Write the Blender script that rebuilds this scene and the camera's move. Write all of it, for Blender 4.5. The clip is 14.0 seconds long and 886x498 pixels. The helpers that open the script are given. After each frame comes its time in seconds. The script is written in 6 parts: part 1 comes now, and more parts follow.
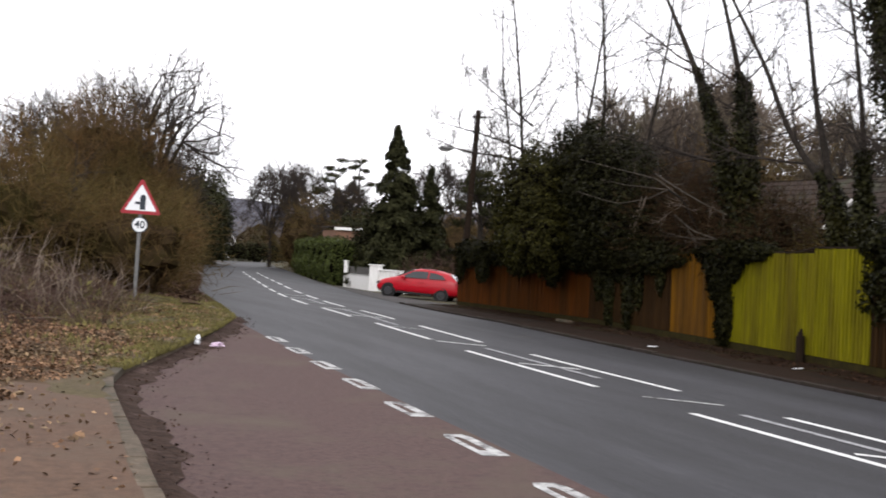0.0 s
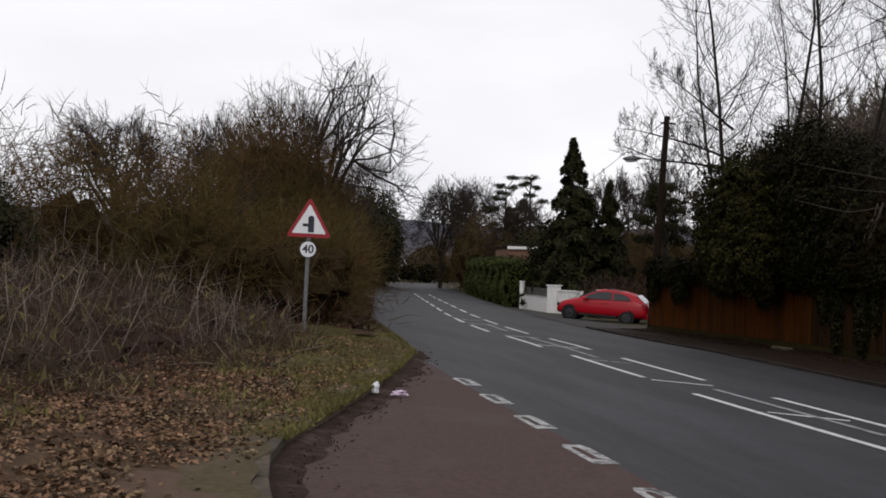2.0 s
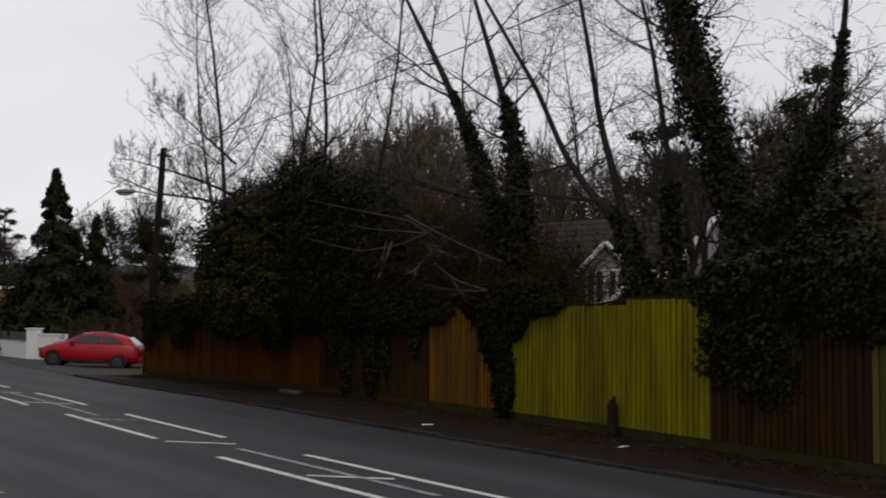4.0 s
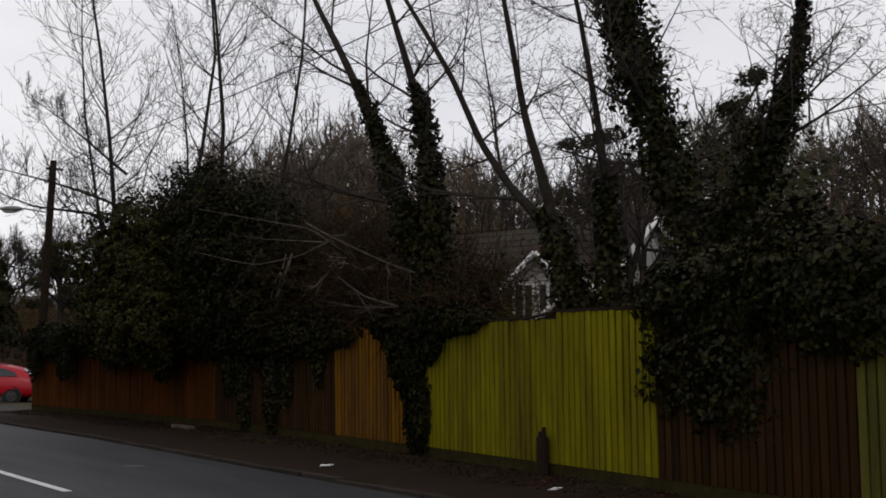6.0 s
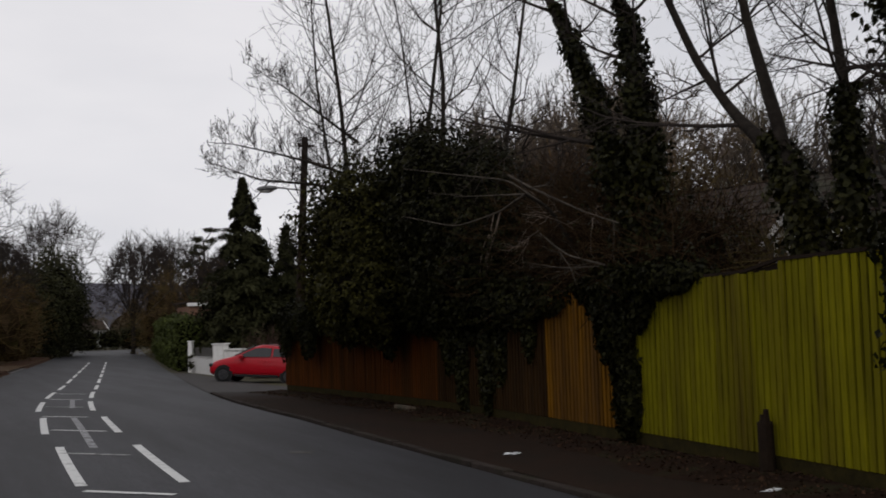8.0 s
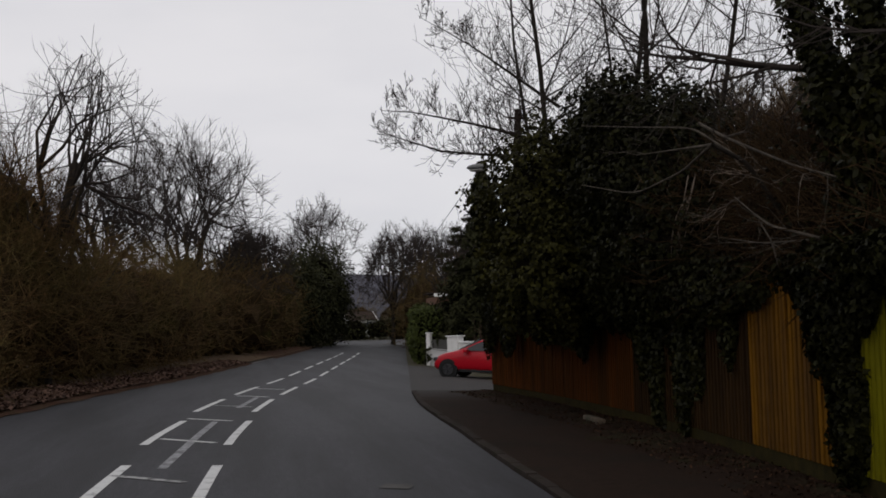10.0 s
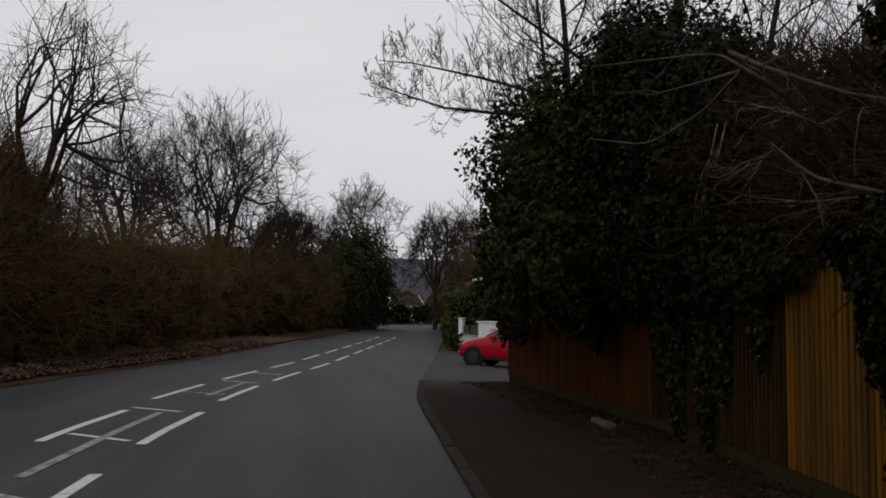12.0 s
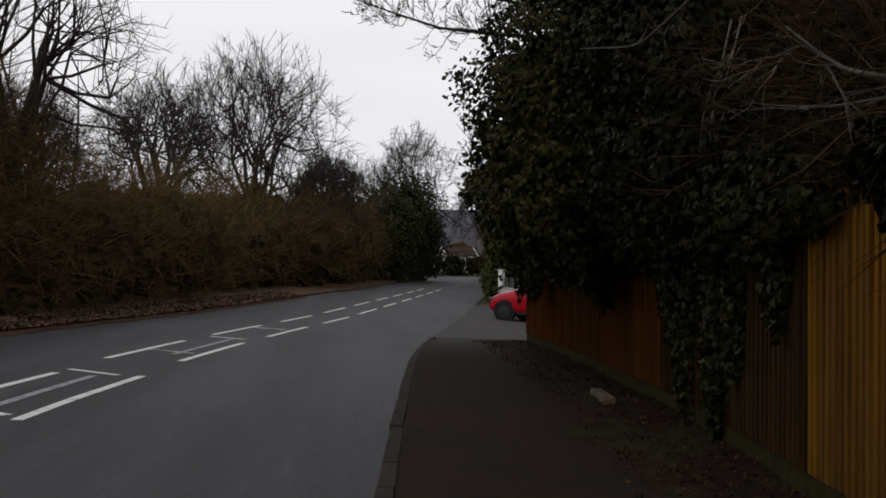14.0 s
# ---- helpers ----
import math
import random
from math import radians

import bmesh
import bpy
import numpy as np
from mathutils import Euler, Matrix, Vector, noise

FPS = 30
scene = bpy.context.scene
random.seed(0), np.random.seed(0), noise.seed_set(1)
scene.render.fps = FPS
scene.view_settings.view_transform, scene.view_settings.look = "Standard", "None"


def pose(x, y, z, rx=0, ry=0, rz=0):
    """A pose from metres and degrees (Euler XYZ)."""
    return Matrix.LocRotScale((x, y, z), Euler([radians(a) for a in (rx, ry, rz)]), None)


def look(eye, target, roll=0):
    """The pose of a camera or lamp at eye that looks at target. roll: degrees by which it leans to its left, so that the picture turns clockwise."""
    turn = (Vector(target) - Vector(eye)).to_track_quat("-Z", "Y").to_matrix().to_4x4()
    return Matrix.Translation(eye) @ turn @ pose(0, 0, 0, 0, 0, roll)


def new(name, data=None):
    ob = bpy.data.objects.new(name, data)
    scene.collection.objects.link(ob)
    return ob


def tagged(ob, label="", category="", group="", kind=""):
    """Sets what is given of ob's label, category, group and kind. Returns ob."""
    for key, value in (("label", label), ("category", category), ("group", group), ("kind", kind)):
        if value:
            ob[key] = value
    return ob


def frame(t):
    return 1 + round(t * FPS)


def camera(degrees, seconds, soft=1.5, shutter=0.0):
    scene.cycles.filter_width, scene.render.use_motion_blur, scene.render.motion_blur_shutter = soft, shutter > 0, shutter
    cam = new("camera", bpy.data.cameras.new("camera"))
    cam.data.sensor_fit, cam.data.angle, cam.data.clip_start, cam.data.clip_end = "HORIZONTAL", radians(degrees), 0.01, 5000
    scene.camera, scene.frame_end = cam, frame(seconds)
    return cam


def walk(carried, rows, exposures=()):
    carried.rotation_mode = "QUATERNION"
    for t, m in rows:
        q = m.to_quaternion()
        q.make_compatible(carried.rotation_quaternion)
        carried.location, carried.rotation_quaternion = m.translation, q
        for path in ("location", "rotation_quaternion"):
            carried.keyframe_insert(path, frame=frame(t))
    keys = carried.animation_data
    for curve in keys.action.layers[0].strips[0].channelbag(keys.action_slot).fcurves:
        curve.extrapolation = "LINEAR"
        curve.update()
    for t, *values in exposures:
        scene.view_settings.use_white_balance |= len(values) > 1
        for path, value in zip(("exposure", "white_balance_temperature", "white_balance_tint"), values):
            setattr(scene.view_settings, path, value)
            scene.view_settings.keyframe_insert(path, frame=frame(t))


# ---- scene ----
cam = camera(42.32, 14.0, soft=1.7, shutter=0.25)
# seconds, place, heading to the right of +y, tilt up, lean
PATH = [
    (0, -0.032, 0.003, 1.498, 19.15, 0.39, 2.68),
    (0.5, 0.158, 0.796, 1.546, 14.35, 0.27, 2.17),
    (1, 0.272, 1.664, 1.565, 11.50, 0.57, 1.87),
    (1.5, 0.271, 2.420, 1.571, 10.35, 0.71, 1.56),
    (2, 0.276, 3.044, 1.574, 10.77, 0.99, 1.64),
    (2.5, 0.275, 3.909, 1.571, 12.75, 1.44, 2.02),
    (3, 0.291, 4.762, 1.604, 17.80, 2.04, 2.26),
    (3.5, 0.477, 5.097, 1.635, 26.37, 2.63, 1.74),
    (4, 0.591, 5.026, 1.690, 36.18, 3.33, 0.58),
    (4.2, 0.713, 5.111, 1.680, 37.28, 3.62, 0.72),
    (5.25, 1.634, 6.171, 1.658, 41.02, 4.28, -0.14),
    (6.3, 3.098, 7.257, 1.611, 37.72, 4.61, -0.90),
    (6.5, 3.381, 7.408, 1.565, 36.18, 4.68, -1.09),
    (7, 4.241, 7.657, 1.491, 31.40, 4.63, -1.38),
    (7.5, 4.888, 7.996, 1.454, 27.59, 4.42, -1.49),
    (8, 5.604, 8.383, 1.421, 23.58, 3.81, -1.72),
    (8.5, 6.295, 8.916, 1.452, 19.58, 3.57, -2.35),
    (9, 7.099, 9.855, 1.455, 15.39, 3.73, -2.68),
    (9.2, 7.411, 10.211, 1.426, 13.78, 3.82, -2.25),
    (11.3, 9.356, 13.214, 1.431, 7.33, 3.58, -0.94),
    (11.5, 9.503, 13.504, 1.388, 7.14, 3.55, -0.54),
    (12, 9.781, 14.144, 1.348, 6.82, 3.07, 0.06),
    (12.5, 10.021, 14.683, 1.318, 6.62, 2.59, 0.27),
    (13, 10.429, 15.425, 1.318, 5.90, 2.05, 0.52),
    (13.5, 10.766, 15.988, 1.281, 5.02, 1.63, 0.80),
    (14, 11.103, 16.479, 1.329, 3.67, 0.65, 0.42),
]


def stand(x, y, z, heading, up, lean):
    h, u = radians(heading), radians(up)
    way = Vector((math.sin(h) * math.cos(u), math.cos(h) * math.cos(u), math.sin(u)))
    return look((x, y, z), Vector((x, y, z)) + way, lean)


walk(cam, [(row[0], stand(*row[1:])) for row in PATH], [(0, 1.02), (0.5, 0.63), (1, 0.23), (1.5, -0.02), (2, -0.11), (3, -0.27), (4, -0.37), (6.5, -0.24), (7.3, -0.36), (9, -0.42), (11.5, -0.56), (13.4, -0.52), (14, -0.26)])

# ---- light ----
SUN_UP, SUN_TURN = 38.0, 200.0
world = bpy.data.worlds.new("overcast_sky")
scene.world = world
world.use_nodes = True
wn, wl = world.node_tree.nodes, world.node_tree.links
wn.clear()
w_out, w_bg = wn.new("ShaderNodeOutputWorld"), wn.new("ShaderNodeBackground")
w_sky, w_hsv, w_mix = wn.new("ShaderNodeTexSky"), wn.new("ShaderNodeHueSaturation"), wn.new("ShaderNodeMix")
w_sky.sky_type, w_sky.sun_disc = "NISHITA", False
w_sky.sun_elevation, w_sky.sun_rotation = radians(SUN_UP), radians(SUN_TURN)
w_hsv.inputs["Saturation"].default_value = 0.12
w_cloud, w_ramp, w_map, w_co = wn.new("ShaderNodeTexNoise"), wn.new("ShaderNodeValToRGB"), wn.new("ShaderNodeMapping"), wn.new("ShaderNodeTexCoord")
w_map.inputs["Scale"].default_value = (1.0, 1.0, 3.0)
w_cloud.inputs["Scale"].default_value, w_cloud.inputs["Detail"].default_value = 2.2, 5.0
w_ramp.color_ramp.elements[0].position, w_ramp.color_ramp.elements[0].color = 0.3, (7.7, 7.7, 8.25, 1)
w_ramp.color_ramp.elements[1].position, w_ramp.color_ramp.elements[1].color = 0.62, (9.6, 9.4, 9.75, 1)
w_mix.data_type = "RGBA"
w_mix.inputs[0].default_value = 0.8
wl.new(w_co.outputs["Generated"], w_map.inputs["Vector"])
wl.new(w_map.outputs["Vector"], w_cloud.inputs["Vector"])
wl.new(w_cloud.outputs["Fac"], w_ramp.inputs["Fac"])
wl.new(w_sky.outputs["Color"], w_hsv.inputs["Color"])
wl.new(w_hsv.outputs["Color"], w_mix.inputs[6])
wl.new(w_ramp.outputs["Color"], w_mix.inputs[7])
wl.new(w_mix.outputs[2], w_bg.inputs["Color"])
wl.new(w_bg.outputs["Background"], w_out.inputs["Surface"])
w_bg.inputs["Strength"].default_value = 0.12

sun = new("sun", bpy.data.lights.new("sun", "SUN"))
sun.data.energy, sun.data.angle, sun.data.color = 0.5, radians(25), (1.0, 0.96, 0.9)
sun.matrix_world = look((0, 0, 50), (math.sin(radians(SUN_TURN)) * -50, math.cos(radians(SUN_TURN)) * -50, 50 - 50 * math.tan(radians(SUN_UP))))


# ---- materials ----
def rgb(h):
    return tuple(h) + (1.0,)


def mat(name, base, other=None, scale=4.0, rough=0.9, spec=0.25, metal=0.0, bump=0.0, bump_scale=60.0, third=None, third_scale=0.7,
        third_at=(0.5, 0.65), per_object=0.0, per_island=0.0, stretch=(1, 1, 1)):
    """A rough surface: two colours mixed by fine grain, a third in large stains, a fine relief."""
    m = bpy.data.materials.new(name)
    m.use_nodes = True
    n, l = m.node_tree.nodes, m.node_tree.links
    b = n["Principled BSDF"]
    b.inputs["Roughness"].default_value, b.inputs["Metallic"].default_value = rough, metal
    b.inputs["Specular IOR Level"].default_value = spec
    co, mp = n.new("ShaderNodeTexCoord"), n.new("ShaderNodeMapping")
    mp.inputs["Scale"].default_value = stretch
    geo = n.new("ShaderNodeNewGeometry")
    l.new(geo.outputs["Position"], mp.inputs["Vector"])
    colour = None
    if other is None:
        other = tuple(c * 0.75 for c in base)
    g1 = n.new("ShaderNodeTexNoise")
    g1.inputs["Scale"].default_value, g1.inputs["Detail"].default_value, g1.inputs["Roughness"].default_value = scale, 8.0, 0.65
    l.new(mp.outputs["Vector"], g1.inputs["Vector"])
    r1 = n.new("ShaderNodeValToRGB")
    r1.color_ramp.elements[0].position, r1.color_ramp.elements[0].color = 0.32, rgb(other)
    r1.color_ramp.elements[1].position, r1.color_ramp.elements[1].color = 0.68, rgb(base)
    l.new(g1.outputs["Fac"], r1.inputs["Fac"])
    colour = r1.outputs["Color"]
    if third is not None:
        g2 = n.new("ShaderNodeTexNoise")
        g2.inputs["Scale"].default_value, g2.inputs["Detail"].default_value, g2.inputs["Roughness"].default_value = third_scale, 6.0, 0.7
        l.new(mp.outputs["Vector"], g2.inputs["Vector"])
        r2 = n.new("ShaderNodeMapRange")
        r2.inputs["From Min"].default_value, r2.inputs["From Max"].default_value = third_at
        l.new(g2.outputs["Fac"], r2.inputs["Value"])
        mx = n.new("ShaderNodeMix")
        mx.data_type = "RGBA"
        mx.inputs[7].default_value = rgb(third)
        l.new(r2.outputs["Result"], mx.inputs[0])
        l.new(colour, mx.inputs[6])
        colour = mx.outputs[2]
    if per_object or per_island:
        rnd = n.new("ShaderNodeObjectInfo").outputs["Random"] if per_object else geo.outputs["Random Per Island"]
        hv, mr = n.new("ShaderNodeHueSaturation"), n.new("ShaderNodeMapRange")
        k = per_object or per_island
        mr.inputs["To Min"].default_value, mr.inputs["To Max"].default_value = 1 - k, 1 + k
        l.new(rnd, mr.inputs["Value"])
        l.new(mr.outputs["Result"], hv.inputs["Value"])
        l.new(colour, hv.inputs["Color"])
        colour = hv.outputs["Color"]
    l.new(colour, b.inputs["Base Color"])
    if bump:
        g3, bp = n.new("ShaderNodeTexNoise"), n.new("ShaderNodeBump")
        g3.inputs["Scale"].default_value, g3.inputs["Detail"].default_value = bump_scale, 6.0
        l.new(mp.outputs["Vector"], g3.inputs["Vector"])
        bp.inputs["Strength"].default_value, bp.inputs["Distance"].default_value = bump, 0.02
        l.new(g3.outputs["Fac"], bp.inputs["Height"])
        l.new(bp.outputs["Normal"], b.inputs["Normal"])
    return m


M_ROAD = mat("asphalt", (0.039, 0.038, 0.0445), (0.018, 0.018, 0.0215), 30, 0.68, 0.26, bump=0.4, bump_scale=90, third=(0.0115, 0.011, 0.013), third_scale=0.85, third_at=(0.4, 0.6), stretch=(1, 0.1, 1))
M_MOUTH = mat("brown_asphalt", (0.083, 0.051, 0.045), (0.05, 0.03, 0.028), 18, 0.9, 0.2, bump=0.5, bump_scale=70, third=(0.075, 0.056, 0.042), third_scale=0.6)
M_PATH = mat("worn_pavement", (0.11, 0.066, 0.043), (0.063, 0.037, 0.025), 14, 0.9, 0.2, bump=0.5, bump_scale=60, third=(0.085, 0.058, 0.04), third_scale=1.1)
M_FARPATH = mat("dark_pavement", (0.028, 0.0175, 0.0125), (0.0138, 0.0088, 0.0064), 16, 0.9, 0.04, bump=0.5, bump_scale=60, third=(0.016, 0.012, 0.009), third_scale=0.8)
M_KERB = mat("kerb_concrete", (0.115, 0.088, 0.063), (0.045, 0.034, 0.024), 9, 0.9, 0.2, bump=0.5, bump_scale=40, third=(0.045, 0.042, 0.028), third_scale=1.6, per_object=0.15)
M_SOIL = mat("leafy_soil", (0.1, 0.064, 0.038), (0.048, 0.03, 0.018), 12, 0.95, 0.1, bump=0.8, bump_scale=25, third=(0.065, 0.05, 0.03), third_scale=1.4)
M_TURF = mat("turf", (0.078, 0.067, 0.026), (0.045, 0.038, 0.017), 14, 0.95, 0.1, bump=0.8, bump_scale=40, third=(0.09, 0.07, 0.045), third_scale=1.0)
M_LAND = mat("rough_land", (0.075, 0.07, 0.04), (0.045, 0.04, 0.028), 1.5, 0.95, 0.1, third=(0.06, 0.055, 0.04), third_scale=0.1)
M_LINE = mat("road_paint", (0.62, 0.62, 0.6), (0.5, 0.5, 0.5), 22, 0.7, 0.3, bump=0.3, third=(0.2, 0.2, 0.2), third_scale=5, third_at=(0.55, 0.72))
M_LINE_OLD = mat("worn_road_paint", (0.36, 0.36, 0.37), (0.13, 0.13, 0.135), 14, 0.8, 0.3, bump=0.3, third=(0.1, 0.1, 0.105), third_scale=3, third_at=(0.5, 0.66))
M_LINE_WORN = mat("chipped_road_paint", (0.5, 0.5, 0.49), (0.16, 0.16, 0.16), 9, 0.8, 0.3, bump=0.3, third=(0.06, 0.055, 0.055), third_scale=4, third_at=(0.5, 0.62))
M_YELLOW = mat("algae_green_timber", (0.175, 0.158, 0.0035), (0.1, 0.088, 0.003), 8, 0.85, 0.06, bump=0.5, bump_scale=30, third=(0.055, 0.038, 0.006), third_scale=0.9, third_at=(0.47, 0.68), per_object=0.1, stretch=(1, 1, 0.12))
M_AMBER = mat("amber_timber", (0.165, 0.073, 0.004), (0.08, 0.034, 0.0025), 8, 0.85, 0.06, bump=0.5, bump_scale=30, third=(0.055, 0.028, 0.01), third_scale=1.1, third_at=(0.5, 0.72), per_object=0.22, stretch=(1, 1, 0.12))
M_KERB_DARK = mat("dark_kerb", (0.04, 0.032, 0.028), (0.02, 0.016, 0.014), 9, 0.9, 0.04, bump=0.5, bump_scale=40, third=(0.022, 0.02, 0.014), third_scale=1.6, per_object=0.2)
M_IVY_OLIVE = mat("olive_ivy_leaves", (0.031, 0.0285, 0.007), (0.0115, 0.011, 0.0029), 2.5, 0.5, 0.04, per_island=0.6, third=(0.04, 0.038, 0.008), third_scale=0.7, third_at=(0.56, 0.72))
# Same ivy made near-black: its shade is put into the leaf colour.
M_IVY_SHADE = mat("shade_dark_ivy_leaves", (0.0145, 0.014, 0.004), (0.0062, 0.0062, 0.002), 2.5, 0.5, 0.04, per_island=0.6)
M_DARKBOARD = mat("dark_brown_timber", (0.036, 0.018, 0.006), (0.017, 0.009, 0.0035), 8, 0.9, 0.05, bump=0.5, bump_scale=30, per_object=0.2, stretch=(1, 1, 0.12))
M_OLIVE = mat("olive_timber", (0.09, 0.085, 0.012), (0.05, 0.045, 0.008), 8, 0.9, 0.15, bump=0.5, bump_scale=30, per_object=0.2, stretch=(1, 1, 0.12))
M_RUST = mat("rust_brown_timber", (0.1, 0.03, 0.004), (0.045, 0.014, 0.0025), 8, 0.9, 0.05, bump=0.5, bump_scale=30, third=(0.035, 0.016, 0.004), third_scale=0.8, third_at=(0.45, 0.7), per_object=0.2, stretch=(1, 1, 0.12))
M_BOARD = mat("dark_gravel_board", (0.034, 0.027, 0.008), (0.015, 0.012, 0.005), 6, 0.9, 0.05, bump=0.5, bump_scale=30)
M_POST = mat("dark_post", (0.024, 0.016, 0.011), (0.012, 0.0085, 0.0062), 8, 0.9, 0.05, bump=0.5, bump_scale=40)
M_BARK = mat("grey_bark", (0.032, 0.026, 0.021), (0.014, 0.0115, 0.0095), 9, 0.95, 0.1, bump=0.8, bump_scale=30)
M_TWIG = mat("bare_twigs", (0.044, 0.035, 0.03), (0.022, 0.018, 0.016), 5, 0.95, 0.1)
M_TWIG_RED = mat("reddish_twigs", (0.125, 0.069, 0.028), (0.055, 0.031, 0.0135), 2, 0.95, 0.1, third=(0.076, 0.057, 0.019), third_scale=0.45, third_at=(0.38, 0.58), per_island=0.35)
# Paler twigs for far woods: distance haze is put into the colour.
M_TWIG_WOOD = mat("hazy_woodland_twigs", (0.155, 0.12, 0.094), (0.078, 0.062, 0.049), 1.2, 0.95, 0.1, third=(0.075, 0.068, 0.038), third_scale=0.15, third_at=(0.42, 0.6), per_island=0.3)
M_TWIG_PALE = mat("dead_stems", (0.21, 0.168, 0.13), (0.075, 0.056, 0.048), 3, 0.95, 0.1, per_island=0.4)
M_BOUGH = mat("weathered_boughs", (0.085, 0.072, 0.058), (0.04, 0.033, 0.026), 6, 0.9, 0.06, per_island=0.3)
M_BRAMBLE = mat("bramble_stems", (0.09, 0.052, 0.042), (0.04, 0.023, 0.019), 2, 0.95, 0.1, per_island=0.45, third=(0.075, 0.06, 0.035), third_scale=0.9)
M_BRAMBLE_CORE = mat("bramble_filler_core", (0.06, 0.04, 0.03), (0.03, 0.02, 0.016), 9, 1.0, 0.0, bump=1.0, bump_scale=20)
M_BANK = mat("reddish_leaf_mould", (0.075, 0.04, 0.026), (0.035, 0.019, 0.013), 10, 0.95, 0.04, bump=0.9, bump_scale=24, third=(0.055, 0.04, 0.024), third_scale=1.2)
M_WET = mat("wet_leaves", (0.04, 0.021, 0.012), (0.017, 0.0095, 0.006), 3, 0.7, 0.04, per_island=0.5)
M_GUTTER = mat("gutter_grit", (0.11, 0.067, 0.05), (0.06, 0.036, 0.028), 3, 0.9, 0.1, per_island=0.5)
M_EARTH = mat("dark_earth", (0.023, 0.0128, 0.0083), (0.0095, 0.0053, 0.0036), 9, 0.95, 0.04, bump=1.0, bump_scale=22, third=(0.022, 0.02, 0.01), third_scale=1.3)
M_IVY = mat("ivy_leaves", (0.02, 0.0195, 0.005), (0.0075, 0.0078, 0.0024), 2.5, 0.48, 0.08, per_island=0.6, third=(0.026, 0.023, 0.004), third_scale=0.6, third_at=(0.56, 0.72))
# Thicket twigs, darkened so that their colour carries the shade inside it.
M_TWIG_SHADE = mat("shade_dark_twigs", (0.054, 0.032, 0.016), (0.022, 0.0135, 0.0075), 2, 0.95, 0.05, per_island=0.45)
# Fill inside the thicket, with its shade put into the colour.
M_CORE_SHADE = mat("thicket_core_shade", (0.02, 0.013, 0.007), (0.01, 0.0065, 0.0035), 5, 1.0, 0.0, bump=1.0, bump_scale=12)
M_HEDGE = mat("hedge_leaves", (0.07, 0.085, 0.02), (0.03, 0.038, 0.01), 2.5, 0.7, 0.1, per_island=0.4)
M_CONIFER = mat("conifer_needles", (0.034, 0.034, 0.0135), (0.014, 0.015, 0.006), 2.5, 0.75, 0.08, per_island=0.4)
# Fill inside leafy bushes: near-black in place of shade among the leaves.
M_CORE = mat("bush_core_shade", (0.007, 0.006, 0.004), (0.004, 0.0035, 0.0025), 3, 1.0, 0.0, bump=1.0, bump_scale=12)
M_BROWN_CORE = mat("brown_filler_core", (0.045, 0.03, 0.016), (0.021, 0.014, 0.008), 5, 1.0, 0.0, bump=1.0, bump_scale=12, third=(0.026, 0.022, 0.008), third_scale=0.4)
M_STRAW = mat("dry_grass", (0.19, 0.15, 0.08), (0.1, 0.078, 0.04), 3, 0.9, 0.1, per_island=0.5, third=(0.1, 0.095, 0.03), third_scale=0.8)
M_LIP = mat("trampled_turf", (0.1, 0.082, 0.042), (0.056, 0.043, 0.027), 16, 0.95, 0.1, bump=0.9, bump_scale=45, third=(0.11, 0.08, 0.058), third_scale=1.1)
M_LITTER = mat("dead_leaves", (0.22, 0.13, 0.075), (0.082, 0.045, 0.027), 3, 0.85, 0.15, per_island=0.75, third=(0.16, 0.12, 0.07), third_scale=1.2)
M_GRASS = mat("grass_blades", (0.16, 0.14, 0.044), (0.09, 0.077, 0.027), 3, 0.8, 0.2, per_island=0.4, third=(0.12, 0.098, 0.045), third_scale=0.9)
M_WHITE = mat("white_paint", (0.82, 0.81, 0.8), (0.7, 0.69, 0.67), 5, 0.6, 0.3, third=(0.5, 0.48, 0.42), third_scale=1.5, third_at=(0.58, 0.8))
M_RED = mat("red_car_paint", (0.4, 0.004, 0.014), (0.36, 0.003, 0.012), 2, 0.3, 0.25)
M_RED.node_tree.nodes["Principled BSDF"].inputs["Coat Weight"].default_value = 0.15
M_RED.node_tree.nodes["Principled BSDF"].inputs["Coat Roughness"].default_value = 0.06
M_GLASS = mat("car_glass", (0.022, 0.022, 0.024), (0.016, 0.016, 0.018), 2, 0.08, 0.5)
# Reflected sky is put into the rear glass by a pale, part-metallic base.
M_REAR_GLASS = mat("painted_sky_glass", (0.55, 0.56, 0.58), (0.45, 0.46, 0.48), 2, 0.15, 0.8, metal=0.7)
M_DULL_GREY = mat("dull_grey", (0.1, 0.095, 0.09), (0.06, 0.056, 0.052), 5, 0.9, 0.2, bump=0.3)
M_TYRE = mat("tyre_rubber", (0.02, 0.02, 0.02), (0.014, 0.014, 0.014), 10, 0.9, 0.2)
M_BLACK = mat("black_trim", (0.015, 0.015, 0.017), (0.012, 0.012, 0.012), 5, 0.5, 0.3)
M_ALLOY = mat("grey_alloy", (0.085, 0.085, 0.09), (0.05, 0.05, 0.055), 8, 0.4, 0.5, metal=0.6)
M_STEEL = mat("grey_steel", (0.2, 0.2, 0.2), (0.13, 0.13, 0.125), 10, 0.6, 0.4, metal=0.4)
M_MAUVE = mat("mauve_plastic", (0.62, 0.5, 0.6), (0.42, 0.3, 0.42), 14, 0.4, 0.4)
M_SIGN_RED = mat("sign_red", (0.3, 0.01, 0.02), (0.24, 0.008, 0.015), 6, 0.4, 0.4)
M_SIGN_WHITE = mat("sign_white", (0.75, 0.76, 0.78), (0.68, 0.69, 0.71), 6, 0.4, 0.4)
